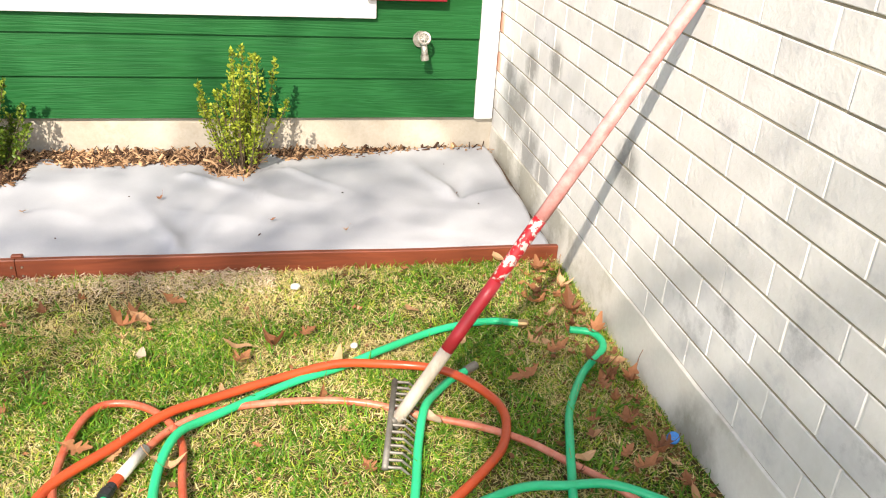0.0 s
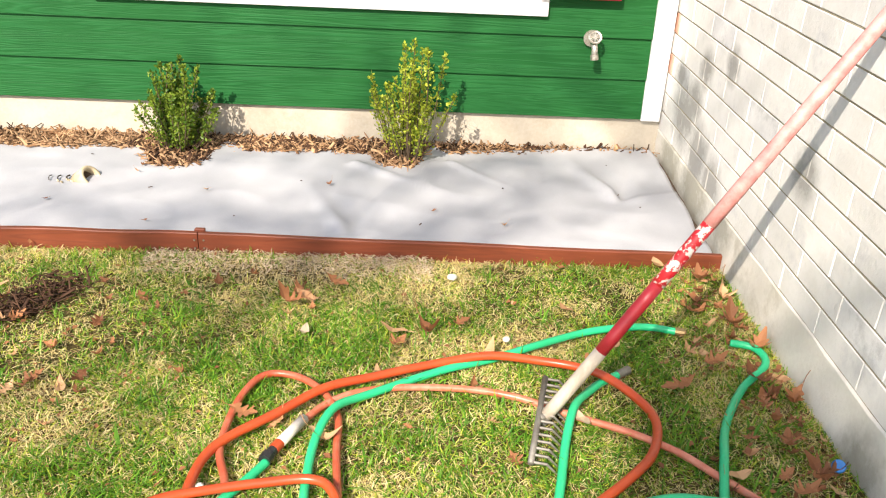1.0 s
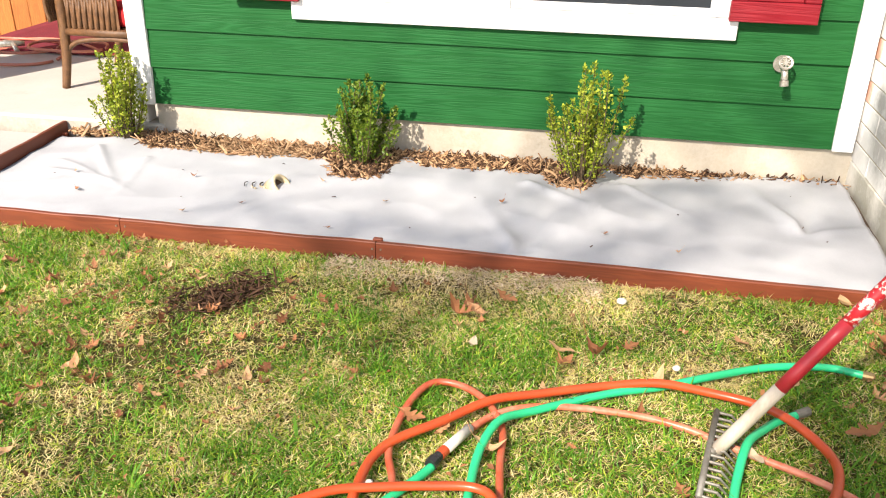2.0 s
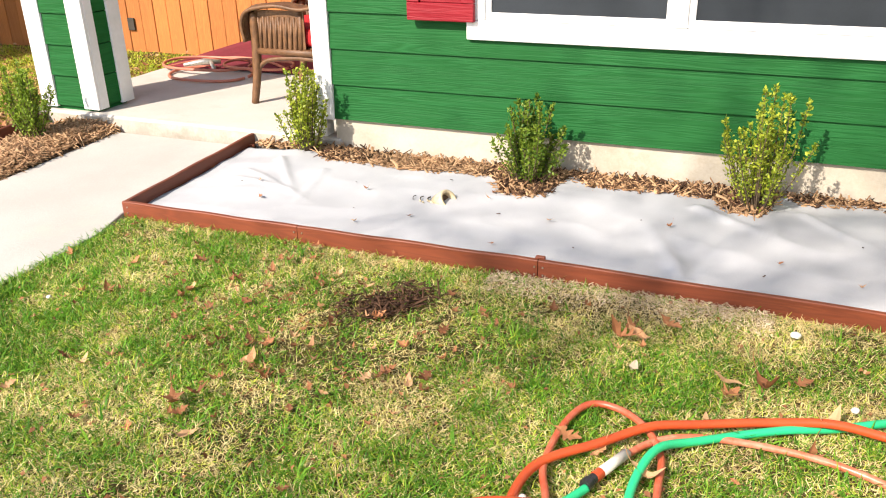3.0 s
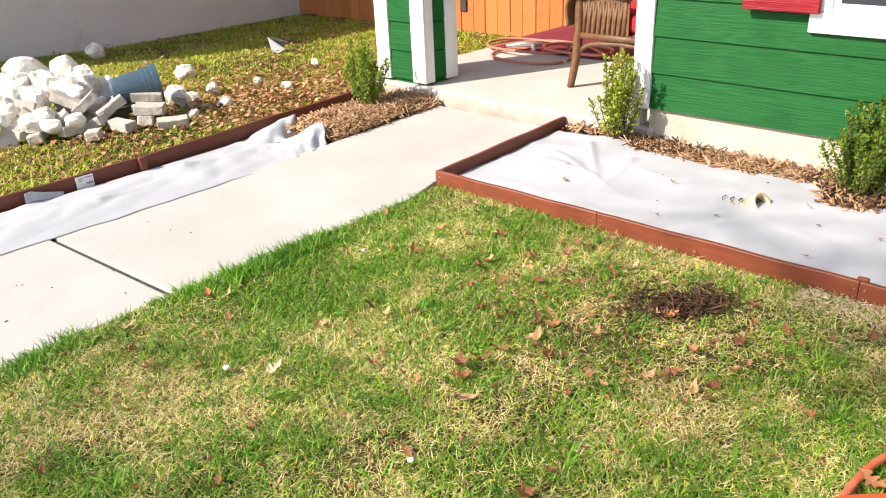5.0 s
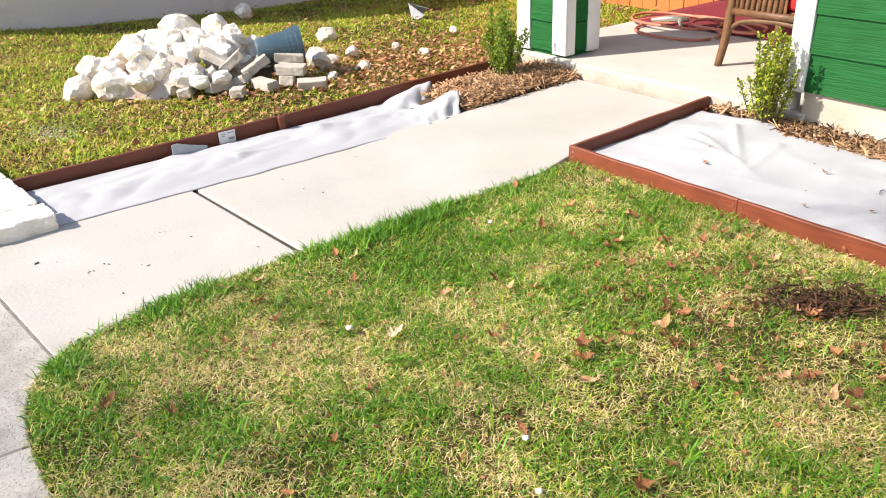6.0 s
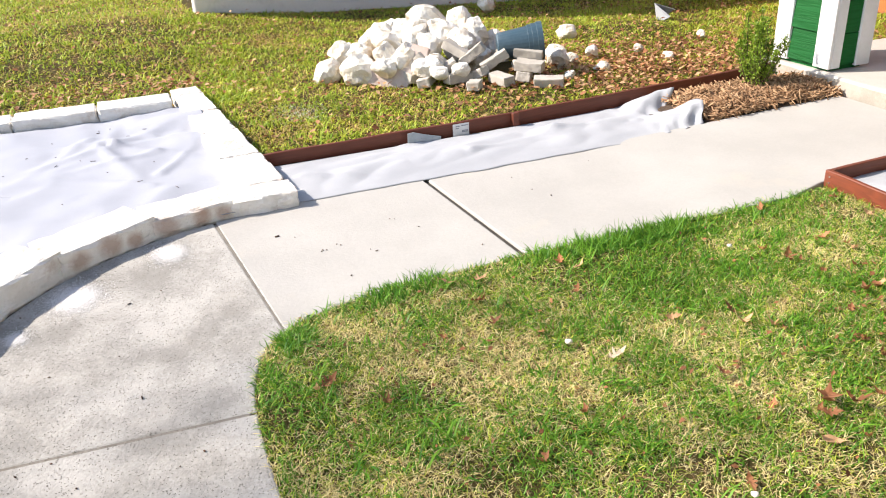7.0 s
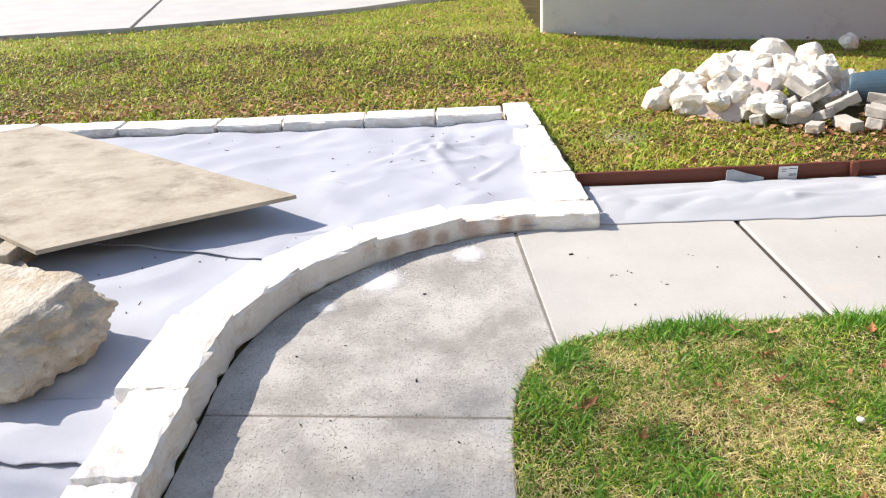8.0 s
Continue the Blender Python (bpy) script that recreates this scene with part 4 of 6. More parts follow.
for k, (u, v, z, tz, ty) in enumerate(PAVERS):
    ob = obj("broken_paver", rough_block(0.09 if k % 3 == 0 else 0.175, 0.078, 0.055, k + 3.3, 0.007), M_PAVER)
    ob.matrix_world = Matrix.Translation(heap_place(u, v, z - 0.02)) @ pose(0, 0, 0, rg.uniform(-15, 15), ty, tz)
    tagged(ob, "grey concrete paver tumbled in the rubble heap", "paver", "heap pavers")
for u, v, z, tz, tx, sx in ((0.50, 0.02, 0.06, 50, 62, 0.26), (0.66, 0.14, 0.24, 40, 60, 0.12)):
    ob = obj("flagstone", rough_block(sx, sx * 0.55, 0.03, u * 9, 0.008), M_FLAG)
    ob.matrix_world = Matrix.Translation(heap_place(u, v, z)) @ pose(0, 0, 0, tx, 10, tz)
    tagged(ob, "thin pinkish flagstone leaning on the rubble heap", "flagstone", "heap flagstones")

# plastic nursery pot lying in the heap
M_POT = surf("blue_grey_plastic", (0.040, 0.078, 0.105), (0.06, 0.10, 0.13), 5, 0.38, 0.15, 40, stain=(0.17, 0.20, 0.22), amount=0.3)


def lathe(profile, sides=28):
    bm = bmesh.new()
    rings = [[bm.verts.new((r * math.cos(2 * math.pi * k / sides), r * math.sin(2 * math.pi * k / sides), z)) for k in range(sides)] for r, z in profile]
    for r0, r1 in zip(rings, rings[1:]):
        for k in range(sides):
            bm.faces.new((r0[k], r0[(k + 1) % sides], r1[(k + 1) % sides], r1[k]))
    return bm


pot = base("nursery_pot", (0, 0, 0), "blue-grey plastic nursery pot lying on its side", "plant pot")
wallp = lathe([(0.001, 0), (0.085, 0), (0.095, 0.01), (0.098, 0.03), (0.115, 0.22), (0.121, 0.222), (0.123, 0.25), (0.127, 0.252), (0.129, 0.285), (0.134, 0.287), (0.136, 0.325), (0.130, 0.325), (0.118, 0.24), (0.09, 0.02), (0.001, 0.015)])
part("pot_wall", wallp, M_POT, pot, smooth=False)
pot.matrix_world = Matrix.Translation(heap_place(1.10, 0.30, 0.25)) @ Vector((0.36, 0.91, 0.10)).to_track_quat('Z', 'Y').to_matrix().to_4x4() @ Matrix.Scale(0.86, 4)
scrap = bmesh.new()
tip = scrap.verts.new((0.0, 0.0, 0.15))
rim = [scrap.verts.new((0.09 * math.cos(a) * (1 + 0.2 * math.sin(3 * a)), 0.06 * math.sin(a), 0.012 * math.sin(2 * a))) for a in lin(0.3, 5.6, 12)]
for p, q in zip(rim, rim[1:]):
    scrap.faces.new((tip, p, q))
ob = obj("paper_scrap", scrap, M_CLOTH)
ob.modifiers.new("thickness", 'SOLIDIFY').thickness = 0.003
ob.matrix_world = pose(-5.90, 4.69, -0.01, 12, -38, 30)
tagged(ob, "torn white paper scrap curled on dry leaves", "scrap")

# ---- garden rake leaning on the brick wall ----
M_HANDW = surf("bare_grey_wood", (0.50, 0.44, 0.36), (0.40, 0.34, 0.27), 30, 0.7, 0.3, 120, stretch=(1, 1, 0.2))
M_HANDR = surf("red_handle_paint", (0.42, 0.02, 0.03), (0.34, 0.02, 0.03), 20, 0.4, 0.1, 60)
M_HANDP = surf("peeling_red_paint", (0.45, 0.012, 0.02), (0.62, 0.55, 0.50), 45, 0.5, 0.2, 90, spread=(0.51, 0.56), stain=(0.05, 0.045, 0.04), amount=0.02)
M_HANDF = surf("faded_pink_handle", (0.64, 0.33, 0.30), (0.52, 0.19, 0.175), 26, 0.55, 0.15, 60)
M_STEEL = surf("weathered_steel", (0.25, 0.235, 0.205), (0.165, 0.15, 0.125), 25, 0.6, 0.3, 90, metal=0.5)
HEAD, TIP = Vector((0.390, 2.175, 0.045)), Vector((1.066, 2.305, 1.075))
rake = base("garden_rake", HEAD, "steel bow rake with a faded red handle leaning on bricks", "rake")
for nm, s0, s1, r, mm, lb in (("lower_handle", -0.012, 0.16, 0.0165, M_HANDW, "bare greyish lower handle"), ("handle", 0.16, 0.33, 0.0162, M_HANDR, "red painted handle"),
                              ("worn_handle", 0.33, 0.475, 0.0162, M_HANDP, "peeling red and white handle paint"), ("upper_handle", 0.475, 1.03, 0.0164, M_HANDF, "sun-faded pink upper handle")):
    place(tagged(obj(nm, rod([HEAD + (TIP - HEAD) * q for q in lin(s0, s1, 4)], r, 16), mm, True), lb), rake)
B0, B1 = Vector((0.395, 2.315, 0.045)), Vector((0.325, 1.995, 0.035))
place(obj("head_bar", rod([B0, (B0 + B1) / 2, B1], 0.008, 8), M_STEEL, True), rake)
for i in range(14):
    p = B0 + (B1 - B0) * (i + 0.2) / 13.4
    place(obj("tine", rod([p, p + Vector((0.035, -0.008, 0.0)), p + Vector((0.065, -0.014, -0.028))], [0.004, 0.0036, 0.002], 6), M_STEEL), rake)
place(obj("socket", rod([HEAD + (TIP - HEAD) * -0.03, HEAD + (TIP - HEAD) * -0.008], 0.0155, 12), M_STEEL), rake)
mid_bar = (B0 + B1) / 2
place(obj("tang", rod([HEAD + (TIP - HEAD) * -0.02, HEAD * 0.5 + mid_bar * 0.5 + Vector((0, 0, -0.01)), mid_bar], 0.009, 8), M_STEEL, True), rake)

# ---- hoses on the lawn ----
M_HOSEG = surf("green_hose_rubber", (0.008, 0.50, 0.22), (0.008, 0.43, 0.18), 9, 0.38, 0.06, 90)
M_HOSEO = surf("orange_hose_rubber", (0.52, 0.075, 0.02), (0.44, 0.06, 0.018), 9, 0.32, 0.06, 90)
M_HOSEF = surf("sun_faded_hose", (0.62, 0.25, 0.16), (0.50, 0.12, 0.06), 14, 0.35, 0.06, 90)
M_HOSED = surf("dark_orange_hose", (0.45, 0.07, 0.028), (0.52, 0.15, 0.085), 8, 0.35, 0.06, 90)
M_BLACK = plain("black_plastic", (0.02, 0.02, 0.022), 0.4)
M_PIPEW = surf("white_coupling_tape", (0.62, 0.58, 0.52), (0.52, 0.48, 0.43), 12, 0.6, 0.2, 80)
M_BRASS = plain("dull_brass", (0.35, 0.25, 0.12), 0.4, 0.8)


def hose(parent, pts, material, z=0.026, r=0.0108, hops=(), name="hose"):
    line = spline([(x, y, z + 0.012 * nz(x, y, 3.0)) for x, y in pts], 10)
    for k, p in enumerate(line):
        for hx, hy, hz in hops:
            p.z += hz * math.exp(-((p.x - hx) ** 2 + (p.y - hy) ** 2) / 0.008)
    return place(obj(name, rod(line, r, 12), material, True), parent)


gh = base("garden_hose", (0.4, 2.2, 0), "bright green rubber garden hose looped on the grass", "hose")
hose(gh, [(0.815, 2.59), (0.72, 2.615), (0.56, 2.58), (0.36, 2.47), (0.12, 2.355), (-0.08, 2.23), (-0.16, 2.10), (-0.175, 1.95), (-0.15, 1.78), (-0.02, 1.62)], M_HOSEG, hops=((0.26, 2.42, -0.008), (-0.13, 2.14, 0.028)))
hose(gh, [(0.955, 2.535), (1.02, 2.51), (1.02, 2.43), (0.92, 2.32), (0.83, 2.17), (0.775, 2.02), (0.74, 1.9), (0.68, 1.70)], M_HOSEG, hops=((0.78, 2.02, 0.014),))
hose(gh, [(0.60, 2.365), (0.53, 2.31), (0.46, 2.21), (0.42, 2.09), (0.385, 1.93), (0.33, 1.7)], M_HOSEG, hops=((0.44, 2.19, 0.026),))
hose(gh, [(0.33, 1.78), (0.59, 1.885), (0.72, 1.885), (0.84, 1.865), (1.0, 1.74)], M_HOSEG, z=0.034)
hose(gh, [(-0.272, 1.985), (-0.31, 1.92), (-0.37, 1.82), (-0.45, 1.65)], M_HOSEG)
place(obj("hose_end", rod([(0.810, 2.591, 0.027), (0.836, 2.586, 0.027)], 0.013, 12), M_BRASS), gh)
place(obj("hose_end", rod([(0.595, 2.362, 0.028), (0.63, 2.385, 0.03)], 0.012, 12), M_STEEL), gh)
oh = base("garden_hose", (0.1, 2.2, 0), "orange rubber garden hose in loose coils on grass", "hose")
hose(oh, [(-0.40, 1.70), (-0.42, 1.86), (-0.40, 2.01), (-0.29, 2.13), (-0.14, 2.265), (0.08, 2.365), (0.26, 2.405), (0.46, 2.385), (0.59, 2.29), (0.65, 2.18), (0.62, 2.05), (0.54, 1.95), (0.42, 1.84)], M_HOSEO, z=0.034, r=0.0118,
     hops=((-0.17, 2.25, 0.012), (0.26, 2.41, 0.01), (0.55, 2.32, 0.012)))
hose(oh, [(-0.21, 2.135), (-0.16, 2.21), (-0.09, 2.26), (0.02, 2.285), (0.19, 2.285), (0.32, 2.26), (0.45, 2.195), (0.58, 2.13), (0.68, 2.06), (0.75, 1.98), (0.84, 1.87), (0.95, 1.7)], M_HOSEF, z=0.024, r=0.0092)
hose(oh, [(-0.33, 1.80), (-0.35, 1.92), (-0.385, 2.03), (-0.38, 2.2), (-0.34, 2.315), (-0.26, 2.32), (-0.18, 2.26), (-0.13, 2.16), (-0.12, 2.04), (-0.11, 1.95), (-0.09, 1.80)], M_HOSED, z=0.024, r=0.0095)
hose(oh, [(-0.62, 1.72), (-0.48, 1.83), (-0.38, 1.87), (-0.26, 1.90), (-0.16, 1.91), (-0.11, 1.87), (-0.07, 1.75)], M_HOSEO, z=0.046)
place(obj("coupling_sleeve", rod([(-0.208, 2.138, 0.03), (-0.252, 2.045, 0.03)], 0.0128, 14), M_PIPEW, True), oh)
place(obj("coupling_band", rod([(-0.252, 2.045, 0.03), (-0.262, 2.022, 0.03)], 0.0135, 14), M_HOSEO), oh)
place(obj("hose_coupling", rod([(-0.262, 2.022, 0.03), (-0.268, 2.008, 0.03), (-0.270, 2.004, 0.03), (-0.276, 1.985, 0.03)], [0.0125, 0.0125, 0.0155, 0.015], 10), M_BLACK), oh)

# ---- tap, drain pipe, small litter ----
bib = base("hose_tap", (0.745, WALL_Y - 0.02, 0.53), "silvery outdoor hose tap on green siding", "tap")
M_CHROME = surf("tarnished_chrome", (0.66, 0.63, 0.57), (0.42, 0.38, 0.32), 60, 0.35, 0.3, 90, metal=0.7)
place(obj("flange", rod([(0.74, WALL_Y - 0.012, 0.56), (0.74, WALL_Y - 0.022, 0.56)], 0.034, 20), M_CHROME), bib)
place(obj("spout", rod([(0.74, WALL_Y - 0.02, 0.56), (0.742, WALL_Y - 0.06, 0.555), (0.745, WALL_Y - 0.085, 0.53), (0.745, WALL_Y - 0.088, 0.505)], [0.014, 0.015, 0.013, 0.015], 12), M_CHROME, True), bib)
wheel = lathe([(0.020, 0.0), (0.026, 0.0), (0.029, 0.004), (0.029, 0.009), (0.025, 0.012), (0.020, 0.011), (0.020, 0.0)], 14)
wh = obj("wheel_handle", wheel, M_CHROME)
wh.matrix_world = Matrix.Translation((0.742, WALL_Y - 0.075, 0.575)) @ Vector((0.0, -0.9, 0.45)).to_track_quat('Z', 'Y').to_matrix().to_4x4()
place(wh, bib)
for k in range(4):
    a = k * math.pi / 4
    sp = obj("spoke", rod([(0.022 * math.cos(a), 0.022 * math.sin(a), 0.006), (-0.022 * math.cos(a), -0.022 * math.sin(a), 0.006)], 0.003, 6), M_CHROME)
    sp.parent = wh
place(obj("outlet", rod([(0.745, WALL_Y - 0.088, 0.508), (0.748, WALL_Y - 0.09, 0.488)], 0.017, 12), M_CHROME), bib)

M_PVC = surf("cream_pvc", (0.66, 0.56, 0.38), (0.52, 0.42, 0.26), 12, 0.5, 0.1, 60, stain=(0.3, 0.22, 0.12), amount=0.3)
drain = base("drain_pipe", (-1.215, 3.50, 0.075), "cream plastic drain pipe end poking through the fabric", "pipe")
tube = lathe([(0.034, -0.05), (0.046, -0.05), (0.046, 0.012), (0.043, 0.016), (0.034, 0.016), (0.032, 0.012), (0.034, -0.045)], 20)
tb = obj("pipe_end", tube, M_PVC, True)
tb.matrix_world = Matrix.Translation((-1.215, 3.50, 0.068)) @ Vector((0.75, -0.25, 0.6)).to_track_quat('Z', 'Y').to_matrix().to_4x4()
place(tb, drain)
for k in range(4):
    q = obj("torn_flap", rock((0.012, 0.007, 0.004), k + 60, 1, 0.3), M_PVC)
    q.matrix_world = pose(-1.27 - 0.018 * k, 3.47 + 0.012 * math.sin(k * 2.1), cloth_z(-1.3, 3.47) + 0.006, 20 * k, 30, 40 * k)
    place(q, drain)
for k in range(3):
    x_ = -1.290 - 0.034 * k
    place(obj("slit", rod(spline([(x_, 3.475, cloth_z(x_, 3.475) + 0.006), (x_ - 0.008, 3.495, cloth_z(x_, 3.495) + 0.010), (x_ - 0.004, 3.515, cloth_z(x_, 3.515) + 0.007)], 4), 0.0032 - 0.0007 * k, 6), M_JOINT, True), drain)
dk = obj("pipe_inside", rod([(0, 0, -0.02), (0, 0, -0.012)], 0.041, 16), M_SOIL)
dk.matrix_world = tb.matrix_world.copy()
place(dk, drain)

# ---- porch things ----
M_WICKER = surf("brown_wicker", (0.17, 0.080, 0.032), (0.095, 0.043, 0.018), 30, 0.5, 0.6, 160, island=0.12)
M_CUSH = surf("red_cushion", (0.50, 0.012, 0.016), (0.42, 0.01, 0.014), 9, 0.85, 0.2, 140)
chair = base("wicker_armchair", (-2.55, 4.8, PORCH_Z), "brown wicker armchair with red seat cushion on the porch", "chair")
Z = PORCH_Z
for x, y, top in ((-2.80, 4.55, 0.58), (-2.80, 5.08, 0.58), (-2.28, 4.55, 0.95), (-2.28, 5.08, 0.95)):
    place(obj("leg", rod(spline([(x - 0.035, y - 0.02, Z), (x - 0.012, y - 0.005, Z + 0.16), (x, y, Z + 0.32), (x + 0.005, y, Z + top - 0.06)], 4), [0.021, 0.022, 0.023, 0.024, 0.025, 0.026, 0.027, 0.027, 0.027, 0.027, 0.027, 0.027, 0.027], 10), M_WICKER, True), chair)
for y in (4.55, 5.08):
    for k in range(17):
        xx = -2.775 + k * 0.0165
        place(obj("cane", rod([(xx, y + 0.004 * (-1) ** k, Z + 0.31), (xx + 0.004, y + 0.007 * (-1) ** k, Z + 0.40), (xx + 0.012, y - 0.004 * (-1) ** k, Z + 0.50)], 0.0088, 6), M_WICKER, True), chair)
    for k in range(7):
        off = (k - 3) * 0.017
        place(obj("arm_cane", rod(spline([(-2.835, y + off, Z + 0.36), (-2.85, y + off, Z + 0.46), (-2.80, y + off, Z + 0.545 - abs(off) * 0.2), (-2.62, y + off, Z + 0.565), (-2.45, y + off, Z + 0.55), (-2.26, y + off, Z + 0.60)], 5), 0.011, 6), M_WICKER, True), chair)
    place(obj("side_panel", box((-2.785, y - 0.004, Z + 0.31), (-2.47, y + 0.004, Z + 0.535)), M_WICKER), chair)
    place(obj("panel_post", rod([(-2.50, y, Z + 0.31), (-2.49, y, Z + 0.54)], 0.014, 8), M_WICKER, True), chair)
    place(obj("brace", rod(spline([(-2.80, y, Z + 0.20), (-2.72, y, Z + 0.255), (-2.5, y, Z + 0.275), (-2.34, y, Z + 0.25), (-2.28, y, Z + 0.18)], 5), 0.013, 8), M_WICKER, True), chair)
    place(obj("side_rail", rod([(-2.80, y, Z + 0.305), (-2.28, y, Z + 0.305)], 0.022, 8), M_WICKER, True), chair)
for x in (-2.80, -2.28):
    place(obj("cross_rail", rod([(x, 4.55, Z + 0.305), (x, 5.08, Z + 0.305)], 0.022, 8), M_WICKER, True), chair)
backp = bmesh.new()
for k in range(21):
    y = 4.56 + k * 0.0255
    rod([(-2.28, y, Z + 0.34), (-2.25, y, Z + 0.7), (-2.20, y, Z + 0.95)], 0.011, 6, backp)
place(obj("backrest", backp, M_WICKER, True), chair)
place(obj("seat", box((-2.79, 4.57, Z + 0.295), (-2.29, 5.06, Z + 0.33), 0.008), M_WICKER), chair)
for nm, lo, hi in (("cushion", (-2.77, 4.565, 0.332), (-2.33, 5.06, 0.44)), ("back_cushion", (-2.44, 4.565, 0.442), (-2.285, 5.045, 0.86))):
    place(tagged(obj(nm, box((lo[0], lo[1], Z + lo[2]), (hi[0], hi[1], Z + hi[2]), 0.035, seg=4), M_CUSH, True), "bright red padded cushion"), chair)

M_HOSEP = surf("faded_orange_hose", (0.55, 0.20, 0.13), (0.46, 0.14, 0.09), 9, 0.45, 0.06, 90)
ph = base("coiled_hose", (-3.6, 5.1, PORCH_Z), "faded orange hose coiled flat on the porch slab", "hose")
for cx, cy, rx, ry, zz_ in ((-3.55, 5.08, 0.30, 0.22, 0.014), (-3.72, 5.28, 0.34, 0.22, 0.034), (-3.30, 5.28, 0.26, 0.16, 0.052)):
    ring = [(cx + rx * math.cos(a), cy + ry * math.sin(a), PORCH_Z + zz_ + 0.004 * math.sin(3 * a)) for a in lin(0, 2 * math.pi * 0.97, 44)]
    place(obj("coil", rod(ring, 0.0095, 10), M_HOSEP, True), ph)
place(obj("loose_end", rod(spline([(-3.99, 5.18, PORCH_Z + 0.014), (-3.9, 5.4, PORCH_Z + 0.02), (-3.7, 5.55, PORCH_Z + 0.026), (-3.4, 5.5, PORCH_Z + 0.03), (-3.1, 5.3, PORCH_Z + 0.03)], 8), 0.0095, 10), M_HOSEP, True), ph)
gun = base("spray_gun", (-3.7, 5.2, PORCH_Z), "grey metal hose spray gun on the coil", "spray gun")
place(obj("body", rod([(-3.80, 5.12, PORCH_Z + 0.05), (-3.70, 5.22, PORCH_Z + 0.06), (-3.60, 5.27, PORCH_Z + 0.055)], [0.012, 0.022, 0.016], 10), M_CHROME, True), gun)
place(obj("grip", rod([(-3.66, 5.24, PORCH_Z + 0.06), (-3.58, 5.16, PORCH_Z + 0.03)], 0.015, 8), M_CHROME, True), gun)

# ---- shrubs, mulch, grass, leaves ----


def leafy(name, a, b, rough=0.5, glow=0.3, island=0.3, patch=None):
    """Thin leaf surface that lets some light through; colour varies leaf by leaf."""
    m = bpy.data.materials.new(name)
    m.use_nodes = True
    n, l = m.node_tree.nodes, m.node_tree.links
    bsdf, out = n["Principled BSDF"], n["Material Output"]
    g = n.new("ShaderNodeNewGeometry")
    oi = n.new("ShaderNodeObjectInfo")
    add = n.new("ShaderNodeMath")
    add.operation = 'ADD'
    l.new(g.outputs["Random Per Island"], add.inputs[0])
    l.new(oi.outputs["Random"], add.inputs[1])
    fr = n.new("ShaderNodeMath")
    fr.operation = 'FRACT'
    l.new(add.outputs[0], fr.inputs[0])
    x = n.new("ShaderNodeMix")
    x.data_type = 'RGBA'
    x.inputs[6].default_value, x.inputs[7].default_value = (*a, 1), (*b, 1)
    l.new(fr.outputs[0], x.inputs[0])
    nt = n.new("ShaderNodeTexNoise")
    nt.inputs["Scale"].default_value = 2.5
    l.new(g.outputs["Position"], nt.inputs["Vector"])
    hsv = n.new("ShaderNodeHueSaturation")
    r = n.new("ShaderNodeMapRange")
    r.inputs["From Min"].default_value, r.inputs["From Max"].default_value = 0.3, 0.7
    r.inputs["To Min"].default_value, r.inputs["To Max"].default_value = 1 - island, 1 + island
    l.new(nt.outputs["Fac"], r.inputs["Value"])
    l.new(r.outputs[0], hsv.inputs["Value"])
    l.new(x.outputs[2], hsv.inputs["Color"])
    l.new(hsv.outputs[0], bsdf.inputs["Base Color"])
    bsdf.inputs["Roughness"].default_value = rough
    bsdf.inputs["Specular IOR Level"].default_value = 0.22
    tr = n.new("ShaderNodeBsdfTranslucent")
    l.new(hsv.outputs[0], tr.inputs["Color"])
    mx = n.new("ShaderNodeMixShader")
    mx.inputs[0].default_value = glow
    l.new(bsdf.outputs[0], mx.inputs[1])
    l.new(tr.outputs[0], mx.inputs[2])
    l.new(mx.outputs[0], out.inputs["Surface"])
    return m


def mass(name, V, faces, material):
    """One mesh of many alike pieces: V is pieces x corners x 3, faces the corner numbers of each piece (equal sizes)."""
    N, K, _ = V.shape
    F = np.array(faces)
    idx = (F[None] + (np.arange(N) * K)[:, None, None]).reshape(-1)
    me = bpy.data.meshes.new(name)
    me.vertices.add(N * K)
    me.vertices.foreach_set("co", V.astype(np.float32).ravel())
    me.loops.add(len(idx))
    me.loops.foreach_set("vertex_index", idx.astype(np.int32))
    npoly, size = N * len(F), F.shape[1]
    me.polygons.add(npoly)
    me.polygons.foreach_set("loop_start", np.arange(0, npoly * size, size, dtype=np.int32))
    me.update(calc_edges=True)
    me.materials.append(material)
    return new(name, me)


R = np.random.RandomState(7)


def vnoise(x, y, s, seed=0):
    """Smooth value noise, 0 to 1, for arrays."""
    tab = np.random.RandomState(seed).rand(64, 64)
    x, y = x * s + 31.7, y * s + 17.3
    i, j = np.floor(x).astype(int), np.floor(y).astype(int)
    u, v = x - i, y - j
    u, v = u * u * (3 - 2 * u), v * v * (3 - 2 * v)
    t = lambda a, b: tab[a % 64, b % 64]
    return (t(i, j) * (1 - u) + t(i + 1, j) * u) * (1 - v) + (t(i, j + 1) * (1 - u) + t(i + 1, j + 1) * u) * v


def fnoise(x, y, s, seed=0):
    return 0.55 * vnoise(x, y, s, seed) + 0.3 * vnoise(x, y, s * 2.3, seed + 1) + 0.15 * vnoise(x, y, s * 5.1, seed + 2)


def unit(v):
    return v / np.maximum(np.linalg.norm(v, axis=-1, keepdims=True), 1e-9)


def leaf_mass(P, D, S, length, width):
    """Folded pointed leaves: points, directions, a sideways hint, sizes."""
    side = unit(np.cross(D, S))
    up = np.cross(side, D)
    L, W = length[:, None], width[:, None]
    return np.stack([P, P + D * L * 0.45 + side * W * 0.5 + up * W * 0.18, P + D * L, P + D * L * 0.45 - side * W * 0.5 + up * W * 0.18], 1)


